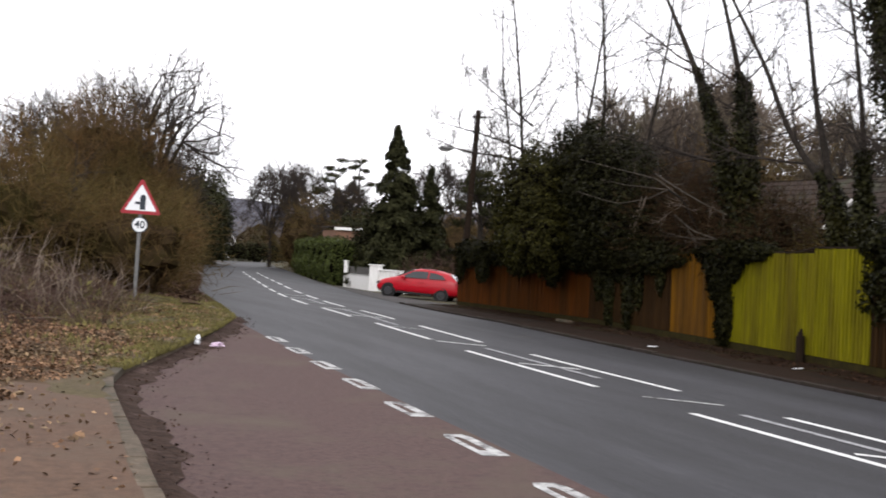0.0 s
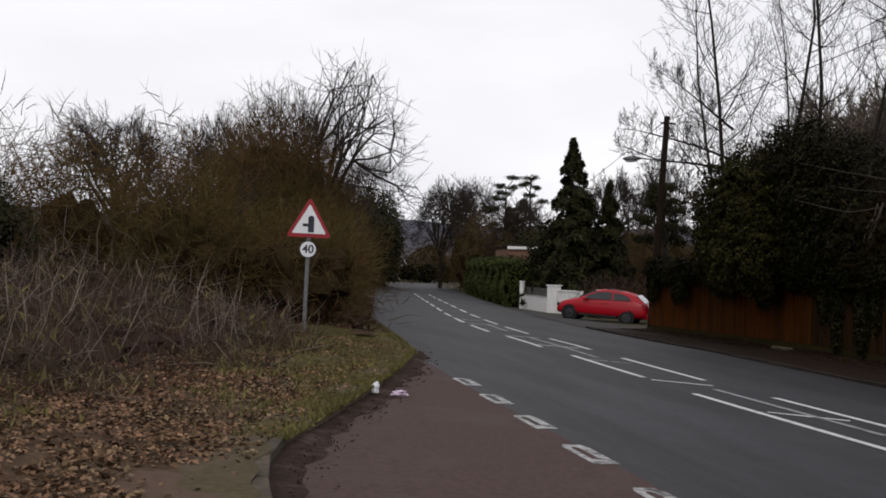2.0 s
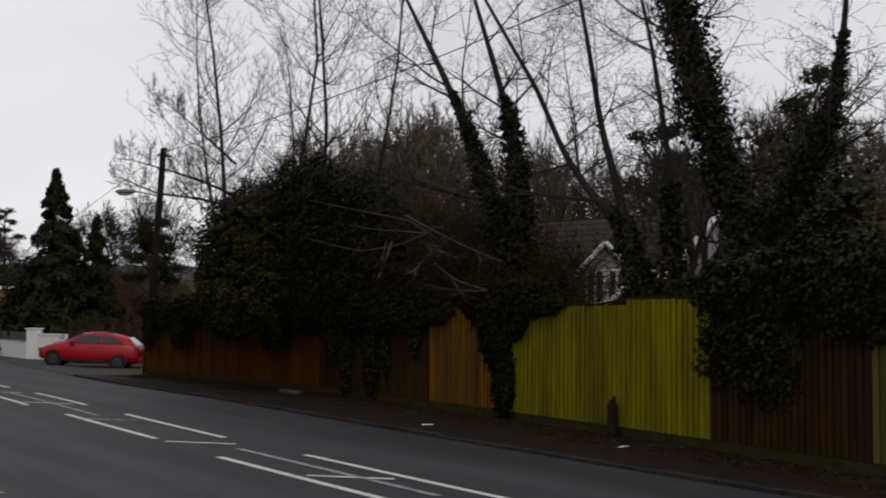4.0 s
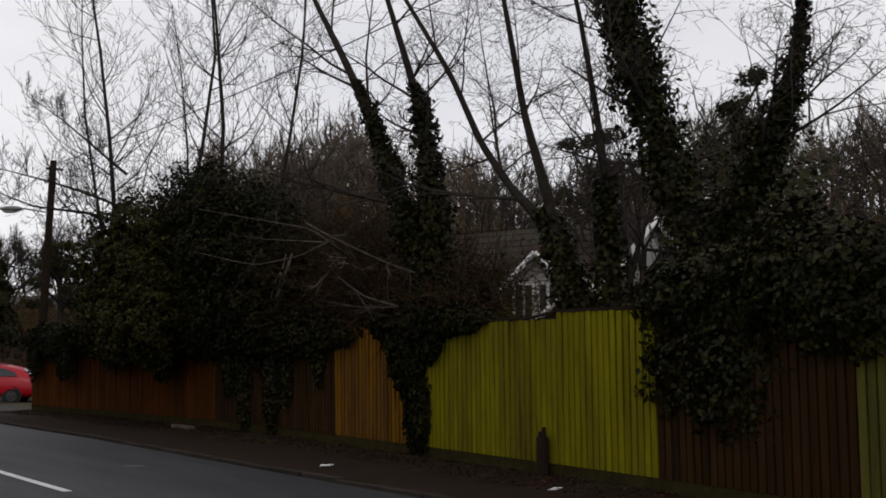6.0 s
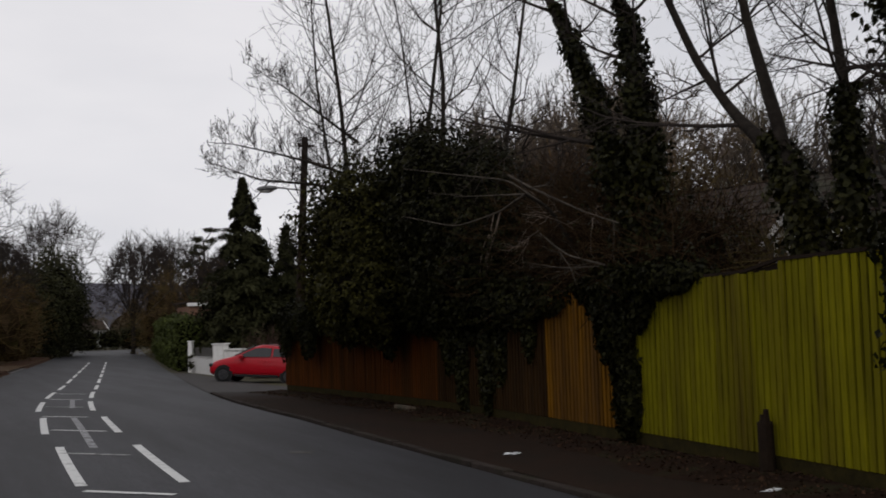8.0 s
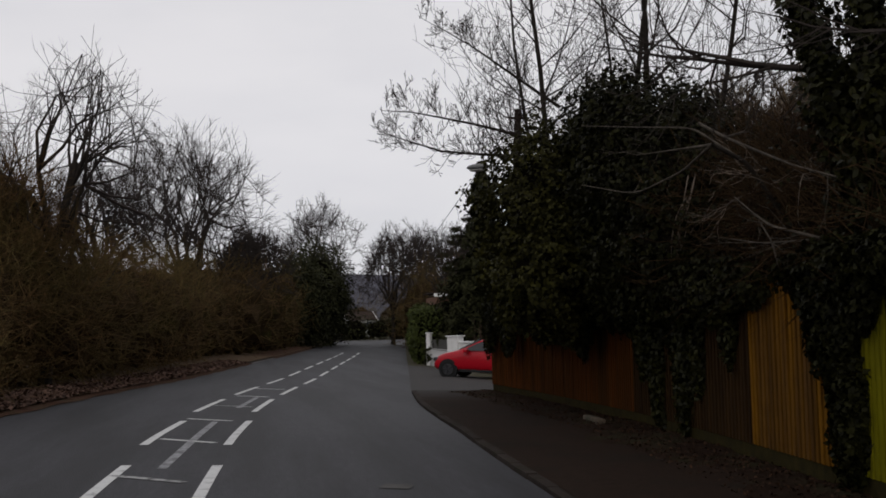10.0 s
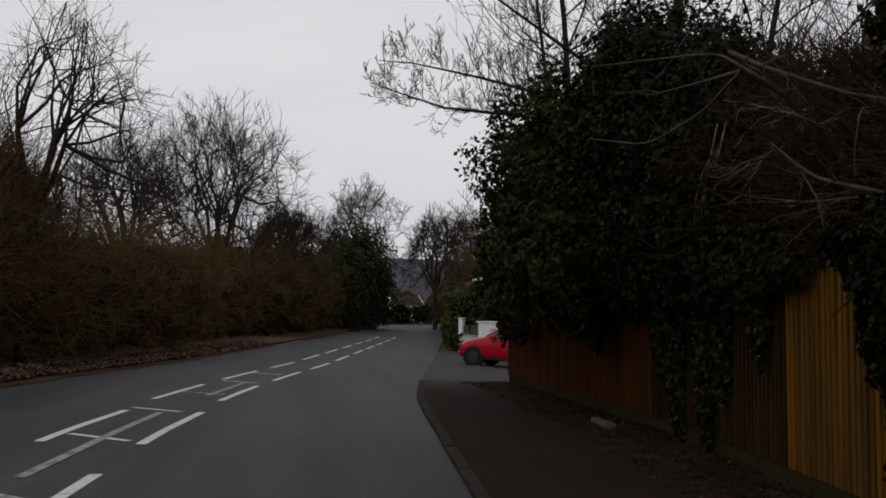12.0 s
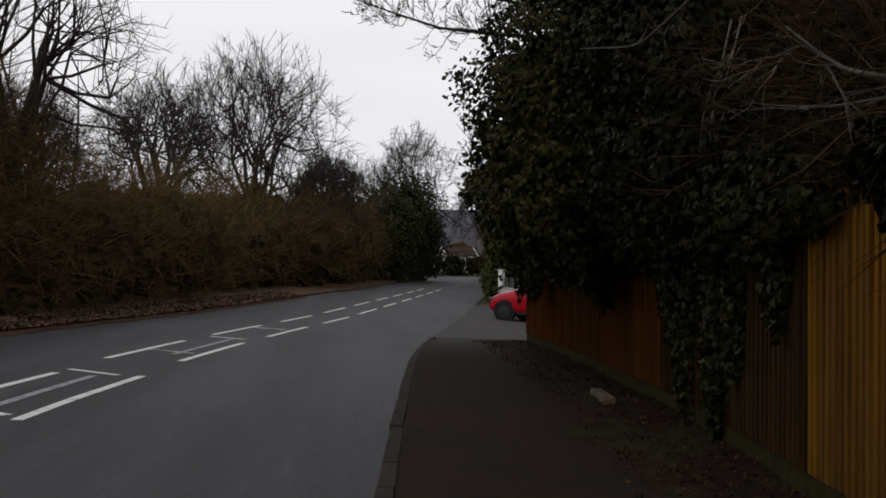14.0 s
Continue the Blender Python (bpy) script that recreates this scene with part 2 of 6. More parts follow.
M_SIGN_BLACK = mat("sign_black", (0.02, 0.025, 0.04), (0.015, 0.02, 0.03), 6, 0.4, 0.4)
M_ROOF = mat("brown_roof_tiles", (0.042, 0.026, 0.019), (0.02, 0.013, 0.01), 6, 0.9, 0.2, bump=0.4, third=(0.035, 0.035, 0.02), third_scale=0.8, per_object=0.2)
M_BRICK = mat("far_brick", (0.22, 0.12, 0.08), (0.15, 0.085, 0.06), 6, 0.9, 0.2, bump=0.3)
M_PALE_WALL = mat("grey_render", (0.42, 0.41, 0.4), (0.34, 0.33, 0.32), 4, 0.9, 0.2, third=(0.28, 0.27, 0.24), third_scale=1.2)
M_DRIVE = mat("pale_drive", (0.058, 0.054, 0.052), (0.036, 0.033, 0.032), 12, 0.9, 0.2, bump=0.5, bump_scale=50)


def blend_towards(m, colour, start, stop):
    """Blends a pavement's colour along y into the tone of the drive."""
    n, l = m.node_tree.nodes, m.node_tree.links
    b = n["Principled BSDF"]
    old = b.inputs["Base Color"].links[0].from_socket
    geo, xyz, noise, add, mr, mx = (n.new("ShaderNode" + k) for k in ("NewGeometry", "SeparateXYZ", "TexNoise", "Math", "MapRange", "Mix"))
    noise.inputs["Scale"].default_value, noise.inputs["Detail"].default_value = 1.4, 5.0
    l.new(geo.outputs["Position"], xyz.inputs[0])
    l.new(geo.outputs["Position"], noise.inputs["Vector"])
    add.operation, add.inputs[1].default_value = "MULTIPLY_ADD", 3.5
    l.new(noise.outputs["Fac"], add.inputs[0])
    l.new(xyz.outputs["Y"], add.inputs[2])
    mr.interpolation_type = "SMOOTHSTEP"
    mr.inputs["From Min"].default_value, mr.inputs["From Max"].default_value = start, stop
    l.new(add.outputs[0], mr.inputs["Value"])
    mx.data_type = "RGBA"
    mx.inputs[7].default_value = rgb(colour)
    l.new(mr.outputs["Result"], mx.inputs[0])
    l.new(old, mx.inputs[6])
    l.new(mx.outputs[2], b.inputs["Base Color"])


blend_towards(M_FARPATH, (0.046, 0.042, 0.04), 36.5, 43.0)
M_APRON = mat("pale_worn_asphalt", (0.15, 0.14, 0.135), (0.09, 0.085, 0.082), 10, 0.85, 0.25, bump=0.3)
M_GUTTER_SOIL = mat("gutter_soil", (0.05, 0.032, 0.025), (0.02, 0.013, 0.01), 14, 0.95, 0.05, bump=0.9, bump_scale=35, third=(0.085, 0.058, 0.05), third_scale=2.5)
# The hills' blue-grey has the distance haze painted in.
M_HILL = mat("hazy_hill", (0.1, 0.098, 0.115), (0.078, 0.077, 0.09), 0.02, 1.0, 0.0)
M_WINDOW = mat("window_glass", (0.03, 0.035, 0.04), (0.02, 0.025, 0.03), 2, 0.1, 0.6)
M_CABLE = mat("cable", (0.02, 0.02, 0.02), (0.015, 0.015, 0.015), 5, 0.7, 0.2)

rng = np.random.default_rng(7)


# ---- mesh helpers ----
def part(name, bm, material, parent=None, label=""):
    """Links a bmesh as one mesh object under a thing or a part."""
    me = bpy.data.meshes.new(name)
    bm.to_mesh(me)
    bm.free()
    return link(name, me, material, parent, label)


def link(name, me, material, parent=None, label=""):
    if material is not None and not me.materials:
        me.materials.append(material)
    ob = new(name, me)
    if parent is not None:
        ob.parent = parent
    if label:
        tagged(ob, label)
    return ob


def mesh_from(name, verts, faces):
    me = bpy.data.meshes.new(name)
    me.from_pydata([tuple(v) for v in verts], [], [tuple(f) for f in faces])
    me.update()
    return me


def quads(name, v4):
    """A mesh of loose quads from an array n x 4 x 3."""
    n = len(v4)
    me = bpy.data.meshes.new(name)
    me.vertices.add(n * 4)
    me.vertices.foreach_set("co", np.asarray(v4, np.float32).ravel())
    me.loops.add(n * 4)
    me.loops.foreach_set("vertex_index", np.arange(n * 4, dtype=np.int32))
    me.polygons.add(n)
    me.polygons.foreach_set("loop_start", np.arange(0, n * 4, 4, dtype=np.int32))
    me.update(calc_edges=True)
    return me


def tubes(name, a, b, ra, rb, sides=3, tips=None):
    """A mesh of tapered prisms from a to b (n x 3) with radii ra, rb; tips (a, b, r) are added as three-sided spikes."""
    a, b = np.asarray(a, float), np.asarray(b, float)
    n = len(a)
    d = b - a
    d /= np.linalg.norm(d, axis=1, keepdims=True) + 1e-9
    ref = np.where(np.abs(d[:, 2:3]) > 0.9, [[1.0, 0, 0]], [[0, 0, 1.0]])
    u = np.cross(d, ref)
    u /= np.linalg.norm(u, axis=1, keepdims=True) + 1e-9
    w = np.cross(d, u)
    ang = np.arange(sides) * 2 * math.pi / sides
    ring = u[:, None, :] * np.cos(ang)[None, :, None] + w[:, None, :] * np.sin(ang)[None, :, None]
    va = a[:, None, :] + ring * np.asarray(ra)[:, None, None]
    vb = b[:, None, :] + ring * np.asarray(rb)[:, None, None]
    v = np.concatenate([va, vb], 1).reshape(-1, 3)
    base = np.arange(n)[:, None, None] * (2 * sides)
    i = np.arange(sides)
    j = (i + 1) % sides
    f = (base + np.stack([i, j, j + sides, i + sides], 1)[None]).reshape(-1, 4)
    loops, starts = f.ravel(), np.arange(0, f.size, 4)
    if tips is not None:
        ta, tb, tr = (np.asarray(q, float) for q in tips)
        w = unit(tb - ta)
        u = unit(np.cross(w, np.where(np.abs(w[:, 2:3]) > 0.9, [[1.0, 0, 0]], [[0, 0, 1.0]])))
        q = np.cross(w, u)
        ring = [ta + (u * math.cos(t) + q * math.sin(t)) * tr[:, None] for t in (0.0, 2.094, 4.189)]
        o = len(v) + np.arange(len(ta))[:, None, None] * 4
        g = (o + np.array([(0, 1, 3), (1, 2, 3), (2, 0, 3)])[None]).reshape(-1)
        v = np.concatenate([v, np.stack(ring + [tb], 1).reshape(-1, 3)])
        starts = np.concatenate([starts, len(loops) + np.arange(0, len(g), 3)])
        loops = np.concatenate([loops, g])
    me = bpy.data.meshes.new(name)
    me.vertices.add(len(v))
    me.vertices.foreach_set("co", v.astype(np.float32).ravel())
    me.loops.add(len(loops))
    me.loops.foreach_set("vertex_index", loops.astype(np.int32))
    me.polygons.add(len(starts))
    me.polygons.foreach_set("loop_start", starts.astype(np.int32))
    me.update(calc_edges=True)
    me.shade_smooth()
    return me


def box(bm, x0, x1, y0, y1, z0, z1, bevel=0.0):
    r = bmesh.ops.create_cube(bm, size=1.0, matrix=Matrix.Translation(((x0 + x1) / 2, (y0 + y1) / 2, (z0 + z1) / 2)) @ Matrix.Diagonal((x1 - x0, y1 - y0, z1 - z0, 1)))
    if bevel:
        edges = {e for v in r["verts"] for e in v.link_edges}
        bmesh.ops.bevel(bm, geom=list(edges), offset=bevel, segments=2, affect="EDGES", profile=0.6)


def rod(bm, a, b, ra, rb=None, sides=10):
    a, b = Vector(a), Vector(b)
    d = b - a
    m = Matrix.Translation((a + b) / 2) @ d.to_track_quat("Z", "Y").to_matrix().to_4x4()
    bmesh.ops.create_cone(bm, cap_ends=True, segments=sides, radius1=ra, radius2=ra if rb is None else rb, depth=d.length, matrix=m)


def empty(name, m=None):
    ob = new(name)
    ob.empty_display_size = 0.2
    if m is not None:
        ob.matrix_world = m
    return ob


# ---- the plan ----
def fall(y):
    return float(np.interp(y, [-60, 8, 28, 50, 80, 130, 260], [-0.06, 0.0, 0.05, -0.12, -0.1, 0.1, 0.3]))


def gz(x, y):
    """Height of the road's plane."""
    return -0.03 * (min(max(x, -4.0), 16.0) - 4.0) + fall(y)


def line_x(y):
    """The right-hand broken line of the central hatching."""
    if y < 14:
        return 7.625
    if y < 46:
        return 7.625 + 0.0023 * (y - 14) ** 2
    return 7.625 + 0.0023 * 32 ** 2 + 0.132 * (y - 46)


def kerb_x(y):
    return line_x(y) + float(np.interp(y, [12, 22, 28, 35], [3.22, 3.32, 3.3, 3.16]))


def left_x(y):
    return line_x(y) - 4.2


def mouth_x(y):
    """The kerb of the lay-by on the left."""
    return float(np.interp(y, [-60, 6.6, 11.0, 12.0, 12.9, 14.4, 16.2, 18.4, 21.9, 25.0], [0.6, 0.6, 0.6, 0.74, 1.0, 1.45, 1.97, 2.57, 3.42, left_x(25.0) - 0.02])) if y < 25 else left_x(y) - 0.02


def fence_x(y):
    return 12.858 + 0.1439 * (y - 14) - 0.0035 * max(y - 14, 0) ** 2


def strip(name, ys, left, right, height, material, across=8):
    """A sheet along the road between two curves."""
    v, f = [], []
    for y in ys:
        a, b = left(y), right(y)
        for k in range(across + 1):
            x = a + (b - a) * k / across
            v.append((x, y, height(x, y)))
    for i in range(len(ys) - 1):
        for k in range(across):
            o = i * (across + 1) + k
            f.append((o, o + 1, o + across + 2, o + across + 1))
    me = mesh_from(name, v, f)
    me.shade_smooth()
    return link(name, me, material)


def bumpy(x, y, s, k):
    return noise.noise(Vector((x * s, y * s, 3.7))) * k


NEAR = [-40 + i for i in range(38)] + [-2 + 0.4 * i for i in range(130)] + [50 + 2.0 * i for i in range(46)]

# ground to the horizon
gv, gf = [], []
gx = [-900, -400, -200, -100, -60, -40, -30, -24, -18, -12, -6, 0, 6, 12, 18, 24, 30, 40, 60, 100, 200, 400, 900]
gy = [-300, -100, -60, -40, -20, -10, 0, 10, 20, 30, 40, 50, 60, 70, 80, 90, 100, 110, 120, 130, 150, 180, 220, 300, 500, 1000, 1600]
for y in gy:
    for x in gx:
        gv.append((x, y, gz(x, y) - 0.1))
for i in range(len(gy) - 1):
    for k in range(len(gx) - 1):
        o = i * len(gx) + k
        gf.append((o, o + 1, o + len(gx) + 1, o + len(gx)))
tagged(link("ground", mesh_from("ground", gv, gf), M_LAND), "rough brown and green winter land", "ground", kind="structure")

tagged(strip("road", NEAR, left_x, kerb_x, gz, M_ROAD, 10), "dark grey worn asphalt road with a slight curve", "road", kind="structure")
tagged(strip("lay_by", [y for y in NEAR if y <= 25.2], mouth_x, lambda y: left_x(y) + 0.002, lambda x, y: gz(x, y) + 0.003, M_MOUTH, 10),
       "reddish brown worn asphalt beside the carriageway", "lay-by", kind="structure")


def verge_h(x, y):
    d = mouth_x(y) - x
    return gz(x, y) + 0.1 + 0.05 * max(0.0, d - 0.5) * (1 if y > 10 else 0.35) + (bumpy(x, y, 0.9, 0.09) + bumpy(x, y, 3.1, 0.03)) * min(1.0, max(0, d - 0.1)) * (1 if y > 11.4 or x < -0.9 else 0.1)


tagged(strip("verge", [y for y in NEAR if y > -20], lambda y: mouth_x(y) - 14, lambda y: mouth_x(y) - 0.12, verge_h, M_SOIL, 50), "leaf-strewn earth verge beside the road", "verge", kind="structure")


def bank_h(x, y):
    d = x - kerb_x(y)
    w = max(fence_x(y) - kerb_x(y), 1.0)
    k = d / w
    return gz(x, y) + (0.05 if y < 40 else 0.02) + (0.05 * max(0, k - 0.55) + bumpy(x, y, 1.7, 0.05) * max(0, min(1, (k - 0.5) * 3)) if y < 40 else 0)


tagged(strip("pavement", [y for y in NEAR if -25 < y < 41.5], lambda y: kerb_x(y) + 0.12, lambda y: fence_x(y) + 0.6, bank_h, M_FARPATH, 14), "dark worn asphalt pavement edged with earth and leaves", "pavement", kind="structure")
tagged(strip("garden_ground", [y for y in NEAR if -25 < y < 41.5], lambda y: fence_x(y) + 0.55, lambda y: fence_x(y) + 22, lambda x, y: gz(x, y) + 0.1 + bumpy(x, y, 0.5, 0.1), M_SOIL, 14), "bare brown garden soil behind the fence", "garden", kind="structure")
def drive_h(x, y):
    """The drive falls away from the road."""
    return gz(x, y) + 0.015 - 0.07 * min(max(x - 15.2, 0.0), 4.0)


tagged(strip("drive", [40.9 + 0.5 * i for i in range(48)], lambda y: kerb_x(y) + 0.0, lambda y: kerb_x(y) + 12, drive_h, M_DRIVE, 8), "pale grey driveway entrance", "driveway", kind="structure")


# painted lines
def dash(name, y0, y1, off, w, material, label):
    ys = [y0 + (y1 - y0) * k / 8 for k in range(9)]
    ob = strip(name, ys, lambda y: line_x(y) + off - w / 2, lambda y: line_x(y) + off + w / 2, lambda x, y: gz(x, y) + 0.006, material, 2)
    return tagged(ob, label, "road marking", "road markings", "structure")


# start, end, shift of the right-hand line, gap to the left-hand one
DASHES = [(-8.8, -4.0, 0.17, 1.14), (-1.4, 3.5, 0.17, 1.14), (5.95, 10.7, 0.17, 1.14), (13.0, 17.85, 0.18, 1.14), (20.15, 24.45, 0.11, 0.99), (26.65, 30.75, 0.06, 1.07), (33.1, 37.4, -0.05, 1.08)]
DASHES += [(39.5 + 6.45 * k, 43.8 + 6.45 * k, -0.03, 1.1) for k in range(8)]
for y0, y1, shift, gap in DASHES:
    dash("broken_line", y0, y1, shift, 0.115, M_LINE, "white broken line of the central hatching")
    dash("broken_line", y0 + 0.1, y1 + 0.1, shift - gap, 0.115, M_LINE, "white broken line of the central hatching")


def edge_mark(y):
    """A worn hollow marking: a ring of paint round a dark middle."""
    bm = bmesh.new()
    x = 3.23 + 0.034 * (y + 0.5 - 8.5)
    pts = [(-0.115, 0.0), (0.115, 0.02), (0.12, 0.85), (0.08, 1.0), (-0.08, 1.0), (-0.12, 0.88)]
    outer = [bm.verts.new((x + a, y + b, gz(x + a, y + b) + 0.007)) for a, b in pts]
    inner = [bm.verts.new((x + a * 0.35 - 0.015, y + 0.5 + (b - 0.5) * 0.62 + 0.05, gz(x + a, y + b) + 0.007)) for a, b in pts]
    for k in range(6):
        bm.faces.new((outer[k - 1], outer[k], inner[k], inner[k - 1]))
    bmesh.ops.subdivide_edges(bm, edges=bm.edges[:], cuts=2, use_grid_fill=True)
    tagged(part("edge_marking", bm, M_LINE_WORN), "worn hollow white marking at the road edge", "road marking", "edge markings", "structure")


for k in range(-6, 6):
    edge_mark(7.93 + 1.98 * k)


def flat_bar(name, a, b, w, material, label):
    """A painted bar from a to b on the road."""
    bm = bmesh.new()
    a, b = Vector(a), Vector(b)
    side = Vector((-(b - a).y, (b - a).x)).normalized() * w / 2
    vs = []
    for k in range(7):
        c = a.lerp(b, k / 6)
        vs.append([bm.verts.new((q.x, q.y, gz(q.x, q.y) + 0.0075)) for q in (c + side, c - side)])
    for p, q in zip(vs[:-1], vs[1:]):
        bm.faces.new((p[0], p[1], q[1], q[0]))
    tagged(part(name, bm, material), label, "road marking", "road markings", "structure")


for k in range(-3, 9):
    y = 11.9 + 3.83 * k
    x = line_x(y) + (0.2 if y < 19 else 0.12 if y < 28 else 0.0)
    flat_bar("cross_bar", (x - 1.0, y + 0.3), (x - 0.25, y - 0.3), 0.11, M_LINE if k % 3 else M_LINE_WORN, "white cross bar inside the central hatching")
for y0, y1 in ((-6.0, -1.2), (2.2, 6.6), (8.4, 10.8), (14.2, 18.7), (24.2, 30.6), (34.3, 38.4)):
    ym = (y0 + y1) / 2
    flat_bar("old_line", (line_x(y0) - (0.35 if y0 < 19 else 0.46), y0), (line_x(y1) - (0.34 if y0 < 19 else 0.48), y1), 0.11, M_LINE_OLD, "faded old grey line along the hatching")
flat_bar("iron_cover", (9.6, 22.6), (9.88, 22.5), 0.3, M_DULL_GREY, "small pale worn patch on the asphalt")


# ---- growing things ----
def spread(blobs, n, r, inner=0.72):
    """n points in the outer shells of ellipsoids (cx, cy, cz, rx, ry, rz), with their outward ways."""
    bl = np.array(blobs, float)
    area = (bl[:, 3] * bl[:, 4] + bl[:, 3] * bl[:, 5] + bl[:, 4] * bl[:, 5])
    pick = r.choice(len(bl), n, p=area / area.sum())
    d = r.normal(size=(n, 3))
    d /= np.linalg.norm(d, axis=1, keepdims=True)
    ph = pick * 1.7
    lump = 1 + 0.16 * np.sin(5 * d[:, 0] + ph) * np.sin(4 * d[:, 1] + 2 * ph) + 0.13 * np.sin(9 * d[:, 2] + 7 * d[:, 0] + ph) + 0.1 * np.sin(15 * d[:, 1] + 13 * d[:, 2] - ph)
    rad = (inner + (1 - inner) * r.random(n) ** 0.6) * lump
    p = bl[pick, :3] + d * bl[pick, 3:] * rad[:, None]
    return p, d


def leaf_mesh(name, p, d, size, r, droop=0.4, vary=0.5, slim=0.75):
    """Loose leaves at p that face roughly d."""
    n = len(p)
    nrm = d + r.normal(size=(n, 3)) * 0.7
    nrm[:, 2] += 0.35
    nrm /= np.linalg.norm(nrm, axis=1, keepdims=True)
    t = r.normal(size=(n, 3))
    t[:, 2] -= droop
    t -= nrm * np.sum(t * nrm, 1, keepdims=True)
    t /= np.linalg.norm(t, axis=1, keepdims=True) + 1e-9
    s = np.cross(nrm, t)
    k = size * (1 - vary / 2 + vary * r.random(n))[:, None]
    base, tip = p - t * k * 0.5, p + t * k * 0.6
    mid = p - t * k * 0.08 + nrm * k * 0.12
    return quads(name, np.stack([base, mid + s * k * 0.5 * slim, tip, mid - s * k * 0.5 * slim], 1))


def twig_mesh(name, p, d, length, thick, r, up=0.5, wild=0.6):
    """Thin bent twigs that start at p and go roughly along d."""
    n = len(p)
    w = d * 0.6 + r.normal(size=(n, 3)) * wild
    w[:, 2] += up
    w /= np.linalg.norm(w, axis=1, keepdims=True)
    ln = length * (0.5 + r.random(n))[:, None]
    mid = p + w * ln * 0.5
    w2 = w + r.normal(size=(n, 3)) * 0.35
    w2 /= np.linalg.norm(w2, axis=1, keepdims=True)
    tip = mid + w2 * ln * 0.5
    h = n // 2
    w3 = unit(w[:h] + r.normal(size=(h, 3)) * 0.7)
    side = mid[:h] + w3 * ln[:h] * 0.4
    th = np.full(n, thick) * (0.6 + 0.8 * r.random(n))
    return tubes(name, p, mid, th, th * 0.7, 3, (np.concatenate([mid, mid[:h]]), np.concatenate([tip, side]), np.concatenate([th * 0.7, th[:h] * 0.55])))


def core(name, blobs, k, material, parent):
    """Added bush core: lumpy masses within the leaves, dark to stand for inner shade."""
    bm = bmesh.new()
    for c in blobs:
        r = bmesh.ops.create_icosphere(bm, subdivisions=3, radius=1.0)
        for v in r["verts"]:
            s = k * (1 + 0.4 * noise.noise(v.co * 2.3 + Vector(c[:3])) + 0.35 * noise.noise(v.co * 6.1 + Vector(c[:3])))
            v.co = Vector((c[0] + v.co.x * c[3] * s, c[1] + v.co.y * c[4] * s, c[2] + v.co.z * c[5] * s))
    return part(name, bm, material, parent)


def limb(pts, radii, steps=6):
    """Segments of a smooth bent limb through pts."""
    pts, radii = np.array(pts, float), np.array(radii, float)
    s = np.linspace(0, len(pts) - 1, steps * (len(pts) - 1) + 1)
    i = np.arange(len(pts))
    c = np.stack([np.interp(s, i, pts[:, k]) for k in range(3)], 1)
    for _ in range(2):
        c[1:-1] = (c[:-2] + 2 * c[1:-1] + c[2:]) / 4
    rr = np.interp(s, i, radii)
    return c[:-1], c[1:], rr[:-1], rr[1:]


def unit(v):
    return v / (np.linalg.norm(v, axis=1, keepdims=True) + 1e-9)


def bough(starts, r, levels, kids, ratio, up, wander, gnarl=0.25, thin=0.6):
    """Grows branching from starts [(pos, way, length, radius)]; returns segments by level."""
    out = []
    p = np.array([q[0] for q in starts], float)
    w = unit(np.array([q[1] for q in starts], float))
    ln = np.array([q[2] for q in starts], float)
    rad = np.array([q[3] for q in starts], float)
    for lev in range(levels):
        n = (6, 4, 3, 2, 2)[lev]
        segs, kid = [], []
        q, way = p.copy(), w.copy()
        for k in range(n):
            way = unit(way + r.normal(size=way.shape) * gnarl * (0.35 if lev == 0 else 1) + np.array([0, 0, up[lev] / n]))
            e = q + way * (ln / n)[:, None]
            r0, r1 = rad * (1 - 0.88 * k / n), rad * (1 - 0.88 * (k + 1) / n)
            segs.append((q, e, r0, r1))
            if lev < levels - 1 and (k > 0 or lev > 0):
                m = kids[lev] / (n - 1 if lev == 0 else n)
                c = int(m) + (r.random(len(q)) < m % 1)
                i = np.repeat(np.arange(len(q)), c)
                f = r.random(len(i))
                side = r.normal(size=(len(i), 3))
                side = unit(side - way[i] * np.sum(side * way[i], 1, keepdims=True))
                kid.append((q[i] + (e - q)[i] * f[:, None], unit(way[i] * (1 - wander[lev]) + side * wander[lev]), ln[i] * ratio[lev] * (1.1 - 0.55 * (k + f) / n) * (0.7 + 0.6 * r.random(len(i))), np.maximum(r0[i] * thin, 0.0035)))
            q = e
        out.append([np.concatenate([g[t] for g in segs]) for t in range(4)])
        if kid:
            p, w, ln, rad = [np.concatenate([g[t] for g in kid]) for t in range(4)]
    return out


def join(segs):
    return [np.concatenate([s[k] for s in segs]) for k in range(4)]


